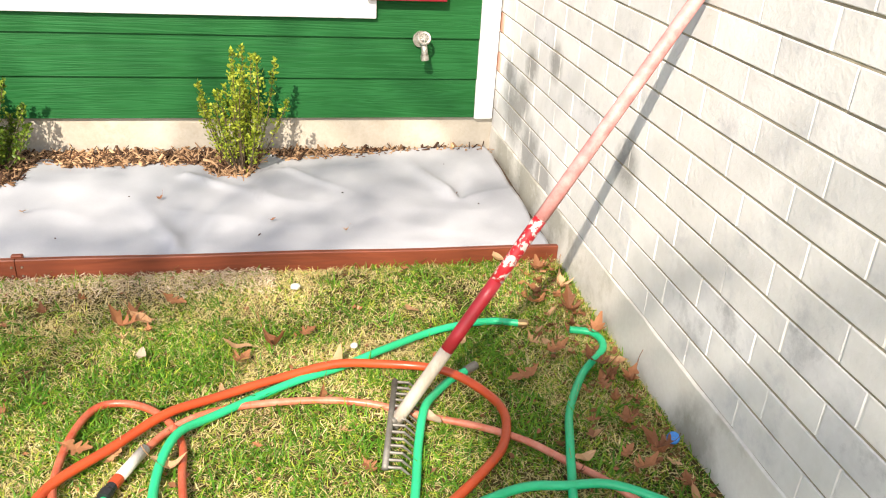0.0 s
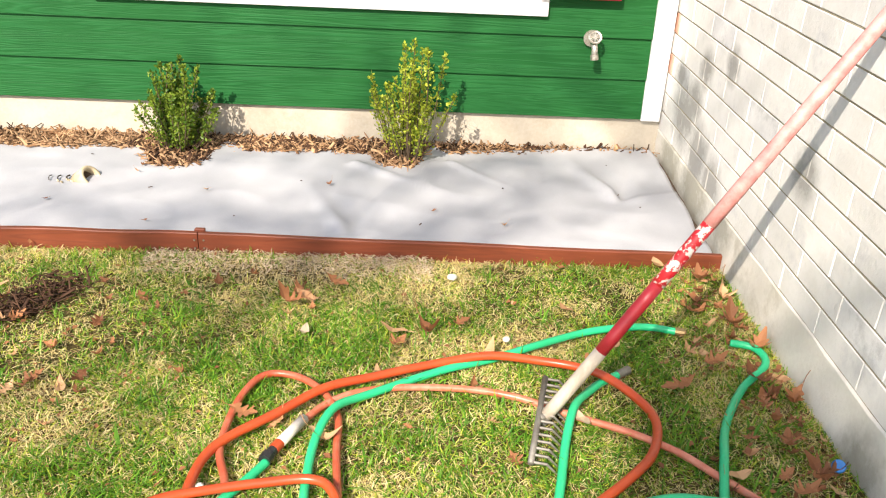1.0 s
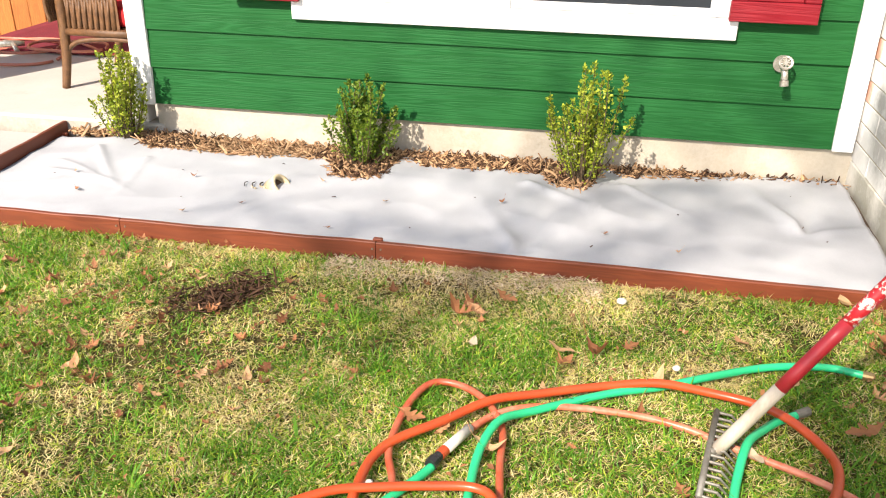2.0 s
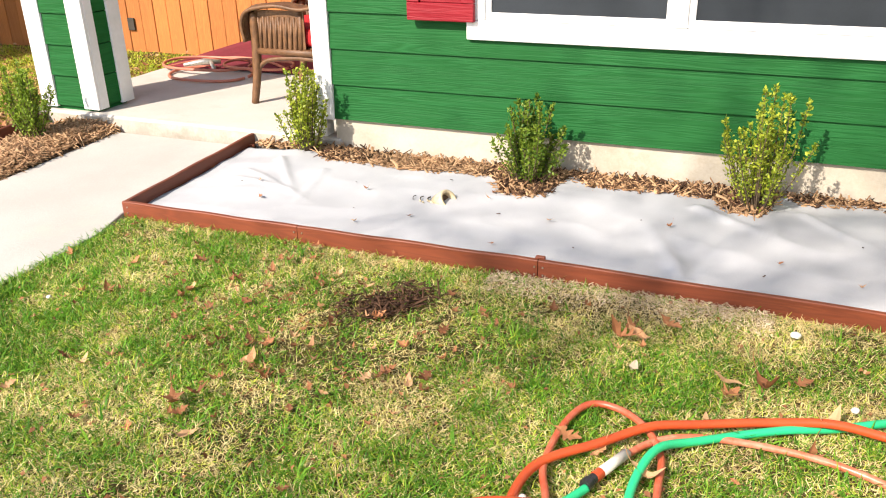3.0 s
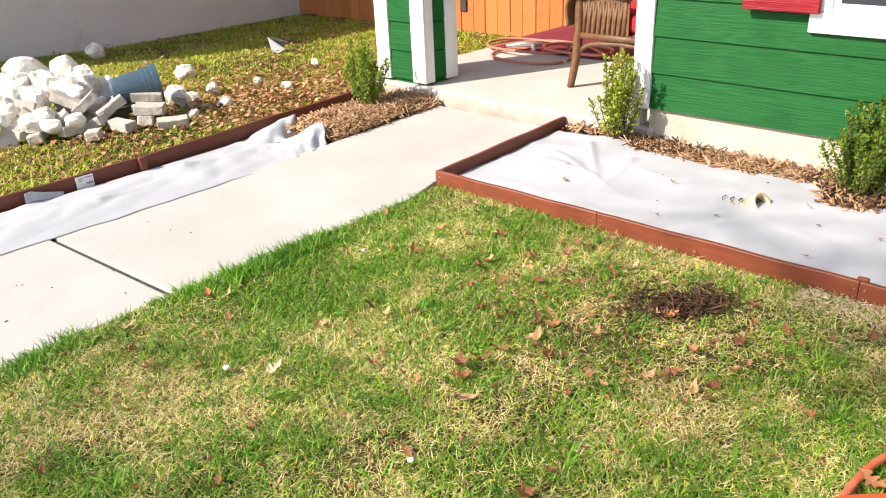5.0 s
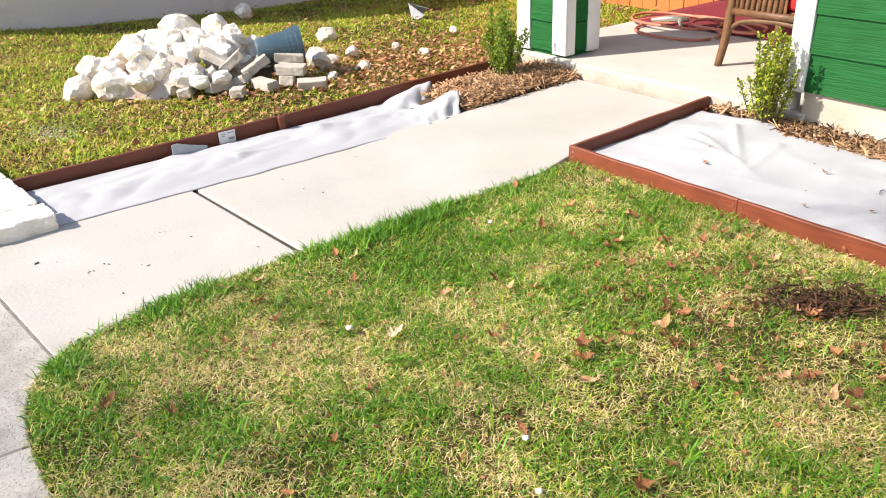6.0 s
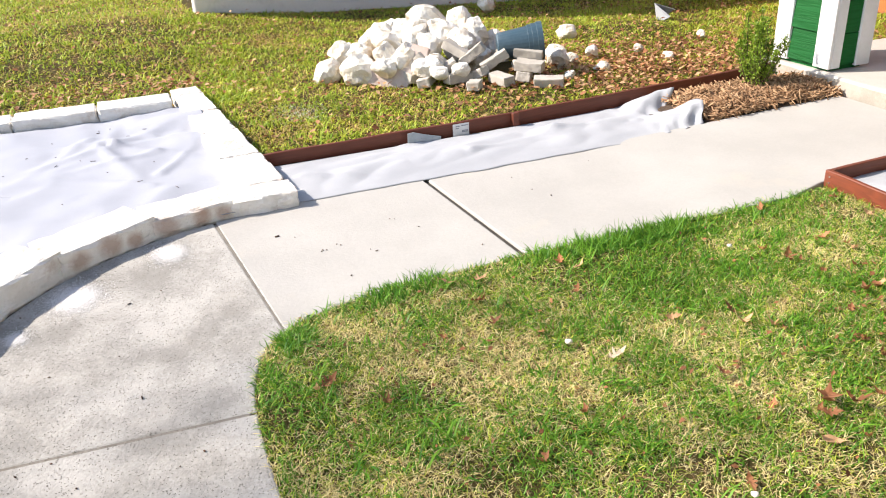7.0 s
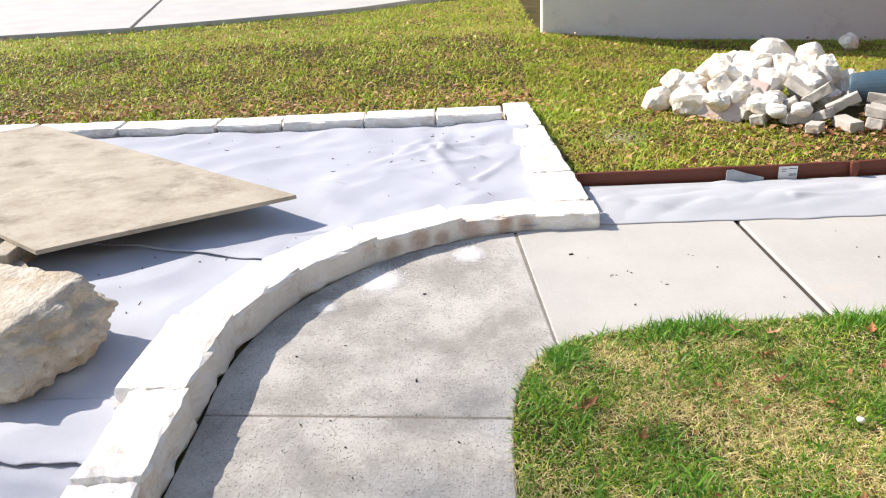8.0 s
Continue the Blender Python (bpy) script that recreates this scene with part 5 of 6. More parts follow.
LEAF_F = [(0, 1, 2), (0, 2, 3)]
M_BOX = leafy("boxwood_leaf", (0.11, 0.18, 0.014), (0.44, 0.48, 0.055), 0.38, 0.25, 0.15)
M_BOXD = leafy("boxwood_leaf_dark", (0.05, 0.115, 0.012), (0.22, 0.30, 0.036), 0.38, 0.25, 0.15)
M_BOXL = leafy("boxwood_leaf_light", (0.12, 0.22, 0.02), (0.32, 0.43, 0.055), 0.38, 0.3, 0.15)
M_STEM = surf("shrub_stem", (0.12, 0.085, 0.05), (0.075, 0.05, 0.03), 30, 0.8, 0.3, 90)


def shrub(at, h, seed, material, label, width=0.145, shoots=30, lean=0.0):
    rs = np.random.RandomState(seed)
    z0 = 0.03 if at[0] < -3 else 0.05
    e = base("shrub", (at[0], at[1], z0), label, "shrub", "young box shrubs")
    stems = bmesh.new()
    P, D, S, L = [], [], [], []
    for k in range(shoots):
        a = rs.rand() * 6.283
        rr = width * rs.rand() ** 0.65
        top = h * (0.55 + 0.38 * rs.rand()) * (1 - 0.18 * (rr / width) ** 2)
        if k < 7:
            rr, top = width * (0.15 + 0.1 * k), h * (1.08 - 0.12 * rs.rand())
        end = Vector((at[0] + rr * math.cos(a) + lean * top, at[1] + rr * math.sin(a), z0 + max(0.12, top)))
        foot = Vector((at[0] + 0.02 * math.cos(a), at[1] + 0.02 * math.sin(a), z0 - 0.02))
        mid_ = foot * 0.5 + end * 0.5 + Vector((math.cos(a), math.sin(a), 0)) * rr * 0.08 + Vector((rs.randn(), rs.randn(), 0)) * 0.008
        line = spline([foot, mid_, end], 6)
        rod(line, [0.0042 - 0.0031 * q / (len(line) - 1) for q in range(len(line))], 5, stems)
        n = int(150 * (top / h)) + 14
        for _ in range(n):
            t = 0.30 + 0.70 * rs.rand() ** 0.8
            f = t * (len(line) - 1)
            i = min(int(f), len(line) - 2)
            p = line[i].lerp(line[i + 1], f - i)
            q = rs.randn(3)
            spread = 0.036 * (1 - 0.72 * t ** 4)
            P.append(np.array(p) + q / np.linalg.norm(q) * spread * rs.rand())
            d = np.array((rs.randn(), rs.randn(), 0.55 + 0.7 * rs.rand()))
            D.append(d / np.linalg.norm(d))
            S.append(rs.randn(3))
            L.append(0.010 + 0.010 * rs.rand())
    L = np.array(L)
    place(obj("stem", stems, M_STEM, True), e)
    f = mass("foliage", leaf_mass(np.array(P), np.array(D), np.array(S), L, L * 0.62), LEAF_F, material)
    place(f, e)
    return e


shrub(SHRUBS[0], SHRUBS[0][2], 1, M_BOX, "young yellow-green box shrub in mulch by the house", 0.185, 36)
shrub(SHRUBS[1], SHRUBS[1][2], 2, M_BOXD, "young dark green box shrub in a fabric cut-out", 0.180, 54)
shrub(SHRUBS[2], SHRUBS[2][2], 3, M_BOX, "young box shrub beside the white corner trim", 0.150, 36)
shrub(SHRUBS[3], SHRUBS[3][2], 4, M_BOXL, "young fresh green box shrub beside the porch column", 0.150, 38)

# mulch chips
M_CHIP = leafy("wood_mulch", (0.54, 0.345, 0.195), (0.20, 0.105, 0.052), 0.85, 0.0, 0.25)
M_CHIPD = leafy("dark_bark", (0.035, 0.018, 0.011), (0.095, 0.048, 0.027), 0.85, 0.0, 0.25)
CHIP_F = [(0, 1, 2, 3), (7, 6, 5, 4), (0, 4, 5, 1), (1, 5, 6, 2), (2, 6, 7, 3), (3, 7, 4, 0)]


def chips(P, length, width, thick, tilt=0.5):
    n = len(P)
    a = R.rand(n) * 6.283
    d = unit(np.stack([np.cos(a), np.sin(a), R.randn(n) * tilt], 1))
    s = unit(np.cross(d, np.stack([R.randn(n) * 0.5, R.randn(n) * 0.5, np.ones(n)], 1)))
    u = np.cross(s, d)
    L, W, T = [q[:, None] / 2 for q in (length, width, thick)]
    c = []
    for k in (1, -1):
        for sl, sw in ((-1, -0.6), (1, -1), (1, 0.5), (-1, 1)):
            c.append(P + d * L * sl + s * W * sw + u * T * k)
    return np.stack(c, 1)


def chip_set(name, xs, ys, z, n, keep, material, label, size=1.0):
    x, y = R.uniform(*xs, n), R.uniform(*ys, n)
    ok = keep(x, y)
    x, y = x[ok], y[ok]
    k = len(x)
    P = np.stack([x, y, z(x, y) + R.rand(k) * 0.022], 1)
    ob = mass(name, chips(P, (0.018 + 0.085 * R.rand(k) ** 2) * size, (0.003 + 0.013 * R.rand(k) ** 2) * size, (0.002 + 0.002 * R.rand(k)) * size), CHIP_F, material)
    return tagged(ob, label, "mulch", kind="stuff")


back = np.vectorize(back_edge)
bedz = lambda x, y: 0.030 + 0.035 * np.clip((y - 3.2) / 0.6, 0, 1) - 0.012 * np.clip((y - 3.85) / 0.15, 0, 1)
chip_set("wood_mulch", (-2.45, 1.07), (3.55, 4.03), bedz, 18000, lambda x, y: (y > back(x) - 0.03) & ((x > -2.04) | (y > 3.95)), M_CHIP, "shredded brown wood mulch along the house foundation")
chip_set("bark_mulch", (-2.45, 1.07), (3.55, 4.03), lambda x, y: bedz(x, y) + 0.004, 7000, lambda x, y: (y > back(x) - 0.03) & ((x > -2.04) | (y > 3.95)) & (fnoise(x, y, 3.5, 8) > 0.47), M_CHIPD, "dark bark pieces among the mulch by the foundation")
sidez = lambda x, y: -0.045 * np.clip((-3.74 - x) / 0.12, 0, 1) + 0.004 + 0.055 * np.clip((y - 2.9) / 0.5, 0, 1) - 0.03 * np.clip((x + 3.5) / 0.1, 0, 1)
chip_set("wood_mulch", (-3.9, -3.4), (3.05, 4.02), sidez, 5200, lambda x, y: y > 3.15 + 0.1 * (x + 3.6), M_CHIP, "shredded brown wood mulch beside the porch step")
dark = lambda x, y: (((x + 1.075) * 0.65 + (y - 2.68) * 0.76) / 0.20) ** 2 + (((x + 1.075) * -0.76 + (y - 2.68) * 0.65) / 0.10) ** 2
chip_set("bark_patch", (-1.4, -0.8), (2.35, 2.95), lambda x, y: 0.012 + 0 * x, 3600, lambda x, y: dark(x, y) < 0.15 + 1.5 * R.rand(len(x)) ** 1.5 * fnoise(x, y, 9, 4) * 1.6, M_CHIPD, "patch of dark bark mulch on the grass", 0.7)
chip_set("dead_thatch", (-0.85, 0.1), (2.86, 3.03), lambda x, y: 0.002 + 0 * x, 7500, lambda x, y: R.rand(len(x)) < np.clip((y - 2.84) / 0.12, 0, 1) * fnoise(x, y, 6, 2) * 1.3, leafy("dry_chips", (0.78, 0.65, 0.46), (0.55, 0.41, 0.25), 0.85, 0.0, 0.2), "dry straw and chips along the edging board", 0.27)

# grass
M_BLADE = leafy("grass_blade", (0.19, 0.325, 0.022), (0.60, 0.63, 0.09), 0.5, 0.35, 0.12)
M_BLADED = leafy("dark_grass_blade", (0.045, 0.165, 0.014), (0.20, 0.40, 0.035), 0.45, 0.35, 0.12)
M_STRAW = leafy("straw_blade", (0.90, 0.78, 0.42), (0.66, 0.52, 0.20), 0.65, 0.3, 0.12)
M_BROWNG = leafy("brown_dead_blade", (0.42, 0.24, 0.12), (0.20, 0.11, 0.055), 0.75, 0.2, 0.12)
M_FARG = leafy("far_green_blade", (0.20, 0.28, 0.011), (0.54, 0.51, 0.045), 0.5, 0.35, 0.12)
M_FARS = leafy("far_golden_blade", (0.72, 0.56, 0.20), (0.40, 0.27, 0.08), 0.65, 0.3, 0.12)
BLADE_F = [(0, 1, 2), (1, 3, 2), (2, 3, 4)]
CURL_F = [(0, 1, 2), (1, 3, 2), (2, 3, 4), (3, 5, 4), (4, 5, 6)]
edge_pts = np.array([inner_edge(k / 60) for k in range(61)])


def edge_y(x):
    return np.interp(x, edge_pts[:, 0], edge_pts[:, 1])


def front_ok(x, y):
    e = np.where(x < -1.65, np.where(x < -2.49, 99, edge_y(x)), 0.628)
    e = np.where((x > -2.475) & (y > 1.7), 0, e)
    return (y > e) & (x < BRICK_X - 0.004) & (y < BED_Y - 0.004) & (x > -2.50)


def left_ok(x, y):
    inside = (x < -3.87 - 0.03 * (y - 1)) & (x > NEIGH_X + 0.02) & (y > 1.02) & (y < FENCE_Y - 0.05)
    low = (y <= np.where(x < NEIGH_X + 0.1, 1.18, 1.02)) & (x < -5.17) & (x > -9.2 + np.where(y > -4.5, -0.37 * (y + 4.5), 0))
    corner = (y <= 1.02) & (y > 0.98 - 0.12 * (x + 3.2) / -1.9 + 0.04) & (x > -5.17) & (x < -3.9)
    porch = (x > PORCH_X - 0.01) & (y > PORCH_Y)
    heap = ((x + 4.95) * 0.62 + (y - 2.35) * 0.785) ** 2 / 0.55 + ((x + 5.2) * -0.785 + (y - 2.5) * 0.62) ** 2 / 0.12 < 0.5
    return (inside | low | corner) & ~porch & ~heap


def gz(x, y):
    z = 0 * x
    z = z - np.where((x < -4.2) & (y > 3.5), 0.05 * np.clip((y - 3.5) / 2, 0, 1) * np.clip((x + 7.7) / 1.5, 0, 1), 0)
    slope = 0.105 * np.clip((2.4 - y) / 1.2, 0, 1) - 0.08 * np.clip((y - 2.4) / 1.8, 0, 1)
    return z + slope * np.clip((-x - 6) / 1.7, 0, 1) * (1 - 0.6 * np.clip((-x - 7.9) / 1.2, 0, 1))


def blades(x, y, length, width, lean, az=None, droop=1.35):
    n = len(x)
    a = R.rand(n) * 6.283 if az is None else az
    P = np.stack([x, y, gz(x, y) - 0.006], 1)
    h = np.stack([np.cos(a), np.sin(a), 0 * a], 1)
    s = np.stack([-np.sin(a), np.cos(a), 0 * a], 1)
    tw = R.randn(n)[:, None] * 0.6
    s = unit(s + np.array((0, 0, 1.0)) * tw * 0.4)
    up = np.array((0, 0, 1.0))
    d1 = h * np.sin(lean * 0.75)[:, None] + up * np.cos(lean * 0.75)[:, None]
    l2 = np.minimum(lean * droop, 1.75)
    d2 = h * np.sin(l2)[:, None] + up * np.cos(l2)[:, None]
    L, W = length[:, None], width[:, None]
    m = P + d1 * L * 0.5
    return np.stack([P - s * W * 0.5, P + s * W * 0.5, m - s * W * 0.42, m + s * W * 0.42, m + d2 * L * 0.5], 1)


def curls(x, y, length, width, lean):
    """Short blades in three bends that fold over and twist sideways, as in a mown mat."""
    n = len(x)
    a = R.rand(n) * 6.283
    P = np.stack([x, y, gz(x, y) - 0.006 + 0.006 * R.rand(n)], 1)
    up = np.array((0, 0, 1.0))
    out, p, az = [], P, a
    for k, w in enumerate((1.0, 0.9, 0.7)):
        h = np.stack([np.cos(az), np.sin(az), 0 * az], 1)
        s = unit(np.stack([-np.sin(az), np.cos(az), 0 * az], 1) + up * (R.randn(n) * 0.35)[:, None])
        out += [p - s * (width * w * 0.5)[:, None], p + s * (width * w * 0.5)[:, None]]
        tilt = np.minimum(lean * (0.70, 1.12, 1.45)[k], 1.9)
        p = p + (h * np.sin(tilt)[:, None] + up * np.cos(tilt)[:, None]) * (length / 3)[:, None]
        az = az + R.randn(n) * 0.55
    V = np.stack(out + [p], 1)
    low = gz(x, y)[:, None] + 0.001
    V[:, 2:, 2] = np.maximum(V[:, 2:, 2], low)
    return V


def wear(x, y):
    """Where the lawn is greener (below nought) or drier (above): lush by the walk and the bed's corner, dry in worn places."""
    d = 0 * x
    for cx_, cy_, sx_, sy_, v_ in ((-2.05, 2.6, 0.5, 0.45, -0.075), (-0.35, 2.45, 0.5, 0.22, -0.06), (0.75, 2.4, 0.35, 0.6, -0.07), (-1.4, 1.75, 0.45, 0.35, 0.02), (-1.85, 1.1, 0.4, 0.25, 0.03),
                                   (-0.45, 2.92, 0.5, 0.10, 0.16), (-1.15, 2.5, 0.35, 0.2, 0.04), (-0.8, 1.5, 0.5, 0.4, 0.03)):
        d = d + v_ * np.exp(-((x - cx_) / sx_) ** 2 - ((y - cy_) / sy_) ** 2)
    return d + 0.028 * np.clip((x + 0.9) / 1.1, -1, 1) - 0.10 * np.clip(1 - (x + 2.48) / 0.16, 0, 1)


def lawn(xs, ys, n, ok, lengths, widths, straw_bias, tag):
    x, y = R.uniform(*xs, n), R.uniform(*ys, n)
    k = ok(x, y)
    if tag == "front":
        k = k & (dark(x, y) > 0.25 + 0.5 * R.rand(n))
    x, y = x[k], y[k]
    n = len(x)
    p = 0.5 + 0.70 * (fnoise(x, y, 1.3, 3) * 0.2 + fnoise(x, y, 7.5, 9) * 0.8 - 0.5)
    pick = p + R.randn(n) * 0.165 + 0.006 + straw_bias + (wear(x, y) if tag == "front" else 0)
    kind = np.where(pick > 0.505, 2, np.where(pick < 0.385, 1, 0))
    kind = np.where((kind == 2) & (R.rand(n) < 0.05 + 0.08 * (fnoise(x, y, 3.1, 14) > 0.58)), 3, kind)
    L = R.uniform(*lengths, n) * np.where(kind == 1, 1.2, 1.0)
    W = R.uniform(*widths, n) * np.where(kind == 1, 1.3, 1.0) * np.where(kind >= 2, 0.85, 1.0)
    lean = np.clip(np.where(kind >= 2, 1.35, np.where(kind == 1, 1.02, 1.18)) + R.randn(n) * 0.28, 0.1, 1.6)
    V = curls(x, y, L, W, lean) if tag == "front" else blades(x, y, L, W, lean)
    green, straw = (M_BLADE, M_STRAW) if tag == "front" else (M_FARG, M_FARS)
    for i, (nm, mm, lb) in enumerate((("lawn_grass", green, "short green lawn grass blades"), ("lush_grass", M_BLADED if tag == "front" else M_BLADE, "tufts of darker green lawn grass"),
                                      ("dry_grass", straw, "straw-coloured dormant grass blades"), ("dead_grass", M_BROWNG, "brown dead grass blades in the thatch"))):
        tagged(mass(nm, V[kind == i], CURL_F if tag == "front" else BLADE_F, mm), lb, "grass", kind="stuff")


lawn((-2.5, 1.09), (0.6, 3.04), 345000, front_ok, (0.018, 0.048), (0.0016, 0.0032), 0.032, "front")
lawn((-7.8, -3.8), (0.95, 6.4), 150000, left_ok, (0.026, 0.052), (0.0045, 0.008), -0.01, "left")
lawn((-11.5, -5.0), (-5.0, 1.36), 150000, left_ok, (0.03, 0.06), (0.006, 0.010), 0.0, "far")

# longer grass along the edge of the walk
n = 7500
s = R.rand(n)
on_edge = np.array([inner_edge(q) for q in np.clip((s - 0.45) / 0.55, 0, 1)])
ex = np.where(s < 0.45, -2.472 + 0 * s, on_edge[:, 0])
ey = np.where(s < 0.45, 3.0 - (s / 0.45) * 1.3, on_edge[:, 1])
thin = fnoise(ex, ey, 4, 21) + 0.10 * R.rand(n) > 0.50
ex, ey = ex[thin], ey[thin]
n = len(ex)
cut = np.where(ey > 0.66, 1.0, 0.35) * (0.4 + 1.1 * fnoise(ex, ey, 3.0, 5))
V = blades(ex + R.rand(n) * 0.11, ey + R.rand(n) * 0.05 + 0.01, R.uniform(0.04, 0.085, n) * cut, R.uniform(0.003, 0.0052, n), np.clip(1.12 + R.randn(n) * 0.35, 0.1, 1.55), np.pi + R.randn(n) * 1.1)
tagged(mass("edge_grass", V, BLADE_F, M_BLADED), "longer green grass overhanging the walk edge", "grass", kind="stuff")
# scattered coarse tufts
cx, cy = R.uniform(-2.4, 1.0, 640), R.uniform(0.75, 2.95, 640)
k = front_ok(cx, cy) & (wear(cx, cy) + 0.10 * R.randn(640) < -0.01)
cx, cy = cx[k], cy[k]
tx = np.repeat(cx, 12) + R.randn(len(cx) * 12) * 0.022
ty = np.repeat(cy, 12) + R.randn(len(cx) * 12) * 0.022
k = front_ok(tx, ty)
tx, ty = tx[k], ty[k]
n = len(tx)
V = blades(tx, ty, R.uniform(0.045, 0.09, n), R.uniform(0.0042, 0.0072, n), np.clip(1.12 + R.randn(n) * 0.25, 0.3, 1.5))
tagged(mass("coarse_grass", V, BLADE_F, M_BLADED), "broad green grass tufts in the lawn", "grass", kind="stuff")

# fallen oak leaves
M_LEAFB = leafy("brown_oak_leaf", (0.40, 0.175, 0.078), (0.17, 0.068, 0.031), 0.6, 0.15, 0.2)
M_LEAFT = leafy("tan_oak_leaf", (0.60, 0.37, 0.20), (0.42, 0.22, 0.105), 0.6, 0.15, 0.2)
M_LEAFP = leafy("pale_dry_leaf", (0.62, 0.50, 0.38), (0.50, 0.38, 0.26), 0.6, 0.15, 0.1)


def oak_outline(seed, lobes=3):
    rs = np.random.RandomState(seed)
    right, left = [], []
    for k in range(lobes):
        u = 0.18 + 0.62 * k / lobes
        w = 0.30 * (1 - 0.25 * abs(k - 1)) * (0.85 + 0.3 * rs.rand())
        for sgn, lst in ((1, right), (-1, left)):
            v_ = w * (0.8 + 0.4 * rs.rand())
            lst += [(u, sgn * 0.09), (u + 0.07, sgn * v_ * 0.75), (u + 0.15, sgn * v_), (u + 0.19, sgn * v_ * 0.85), (u + 0.17, sgn * 0.14)]
    return [(0, 0.0)] + right + [(1.0, 0.03)] + [(1.0, -0.03)] + left[::-1]


def oval_outline(seed):
    half = [(u, (0.20 + 0.02 * (seed % 3)) * math.sin(math.pi * u ** 0.8) ** 0.8) for u in lin(0.06, 0.94, 9)]
    return [(0, 0.0)] + half + [(1.0, 0.01), (1.0, -0.01)] + [(u, -w) for u, w in half[::-1]]


def oak_leaf(seed, size, curl, broad=False):
    bm = bmesh.new()
    out = oval_outline(seed) if broad else oak_outline(seed)
    bend = lambda u, w: Vector(((u - 0.5) * size, w * size, size * (curl * ((u - 0.5) ** 2 + 1.6 * w * w) + 0.05 * math.sin(9 * u + seed) + 0.10 * w * math.sin(seed))))
    vs = [bm.verts.new(bend(u, w)) for u, w in out]
    spine = [bm.verts.new(bend(u, 0) + Vector((0, 0, -0.01 * size))) for u in (0.25, 0.5, 0.75)]
    half = len(vs) // 2
    near = lambda u: spine[min(2, max(0, round((u - 0.25) / 0.25)))]
    for i in range(len(vs)):
        a_, b_ = i, (i + 1) % len(vs)
        ca, cb_ = near(out[a_][0]), near(out[b_][0])
        bm.faces.new((vs[a_], vs[b_], cb_))
        if ca is not cb_:
            bm.faces.new((vs[a_], cb_, ca))
    rod([bend(0, 0), bend(-0.12, 0.0), bend(-0.22, 0.03)], 0.012 * size, 4, bm)
    me = bpy.data.meshes.new("oak_leaf")
    bm.to_mesh(me)
    bm.free()
    return me


shapes = []
for k in range(8):
    for mm in (M_LEAFB, M_LEAFT, M_LEAFP):
        me = oak_leaf(k, 1.0, 0.45 + 0.2 * k, broad=mm is not M_LEAFB and k % 2 == 0)
        me.materials.append(mm)
        shapes.append(me)
rl = random.Random(5)


def drop_leaf(x, y, size, kind, z=0.024, tilt=16, turn=None, label="fallen brown oak leaf on the grass"):
    ob = new("oak_leaf", shapes[rl.randrange(8) * 3 + kind])
    ob.matrix_world = pose(x, y, z, rl.uniform(-tilt, tilt), rl.uniform(-tilt, tilt), rl.uniform(0, 360) if turn is None else turn) @ Matrix.Diagonal((size, size, size, 1))
    return tagged(ob, label, "leaf", "fallen oak leaves")


for x, y, s_, kd in ((-0.277, 2.712, 0.080, 1), (-0.262, 2.530, 0.070, 2), (-0.013, 2.55, 0.085, 1), (-1.780, 1.580, 0.065, 2), (-1.393, 1.938, 0.10, 0), (-1.36, 1.99, 0.07, 0), (0.09, 2.55, 0.09, 0), (0.0, 2.48, 0.08, 0), (0.75, 2.32, 0.10, 0), (0.96, 2.10, 0.09, 0),
                      (0.25, 2.43, 0.09, 1), (0.47, 2.16, 0.06, 2), (0.80, 1.98, 0.07, 1), (-0.56, 2.78, 0.06, 0), (1.0, 2.66, 0.11, 0), (0.93, 2.78, 0.10, 0), (-0.15, 2.07, 0.08, 1), (-0.36, 2.16, 0.08, 0), (-0.2, 2.82, 0.08, 0), (0.98, 2.92, 0.10, 0), (1.02, 2.80, 0.09, 1), (0.90, 2.70, 0.09, 0), (1.03, 2.52, 0.10, 0), (0.97, 2.36, 0.10, 0), (1.04, 2.28, 0.08, 0), (0.88, 2.44, 0.08, 0), (1.0, 2.0, 0.09, 0), (0.93, 1.93, 0.08, 0), (0.62, 2.52, 0.07, 1), (0.18, 2.60, 0.07, 0), (-0.33, 2.70, 0.10, 0), (-0.30, 2.74, 0.09, 0)):
    drop_leaf(x, y, s_, kd, 0.03, label={0: "curled brown oak leaf lying on the grass", 1: "tan dry oak leaf lying on the grass", 2: "pale bleached dry leaf lying on the grass"}[kd])
for _ in range(292):
    x, y = rl.uniform(-2.4, 1.05), rl.uniform(0.75, 3.0)
    q = rl.random()
    if q < 0.33:
        x, y = rl.gauss(-1.45, 0.36), rl.gauss(2.5, 0.28)
    elif q < 0.6:
        x, y = 1.05 - abs(rl.gauss(0, 0.12)), rl.uniform(1.6, 3.0)
    if front_ok(np.array([x]), np.array([y]))[0]:
        drop_leaf(x, y, rl.uniform(0.026, 0.062), 0 if rl.random() < 0.68 else 1, rl.uniform(0.012, 0.026), 30)
drop_leaf(0.845, BED_Y - 0.008, 0.075, 1, 0.035, 5, 90, "tan oak leaf stuck on the edging board").rotation_euler.x = radians(80)
for x, y in ((-1.05, 3.62), (-1.3, 3.30), (-1.05, 3.56), (-0.75, 3.42), (-1.6, 3.52), (-1.5, 3.2), (-2.0, 3.3), (-0.3, 3.5), (0.1, 3.3), (0.35, 3.2), (-2.1, 3.45), (-0.9, 3.15), (0.9, 3.98), (0.55, 3.99), (0.48, 4.0)):
    drop_leaf(x, y, rl.uniform(0.02, 0.042), rl.randrange(2), cloth_z(x, y) + 0.010, 14, label="small dry leaf lying on the white fabric")


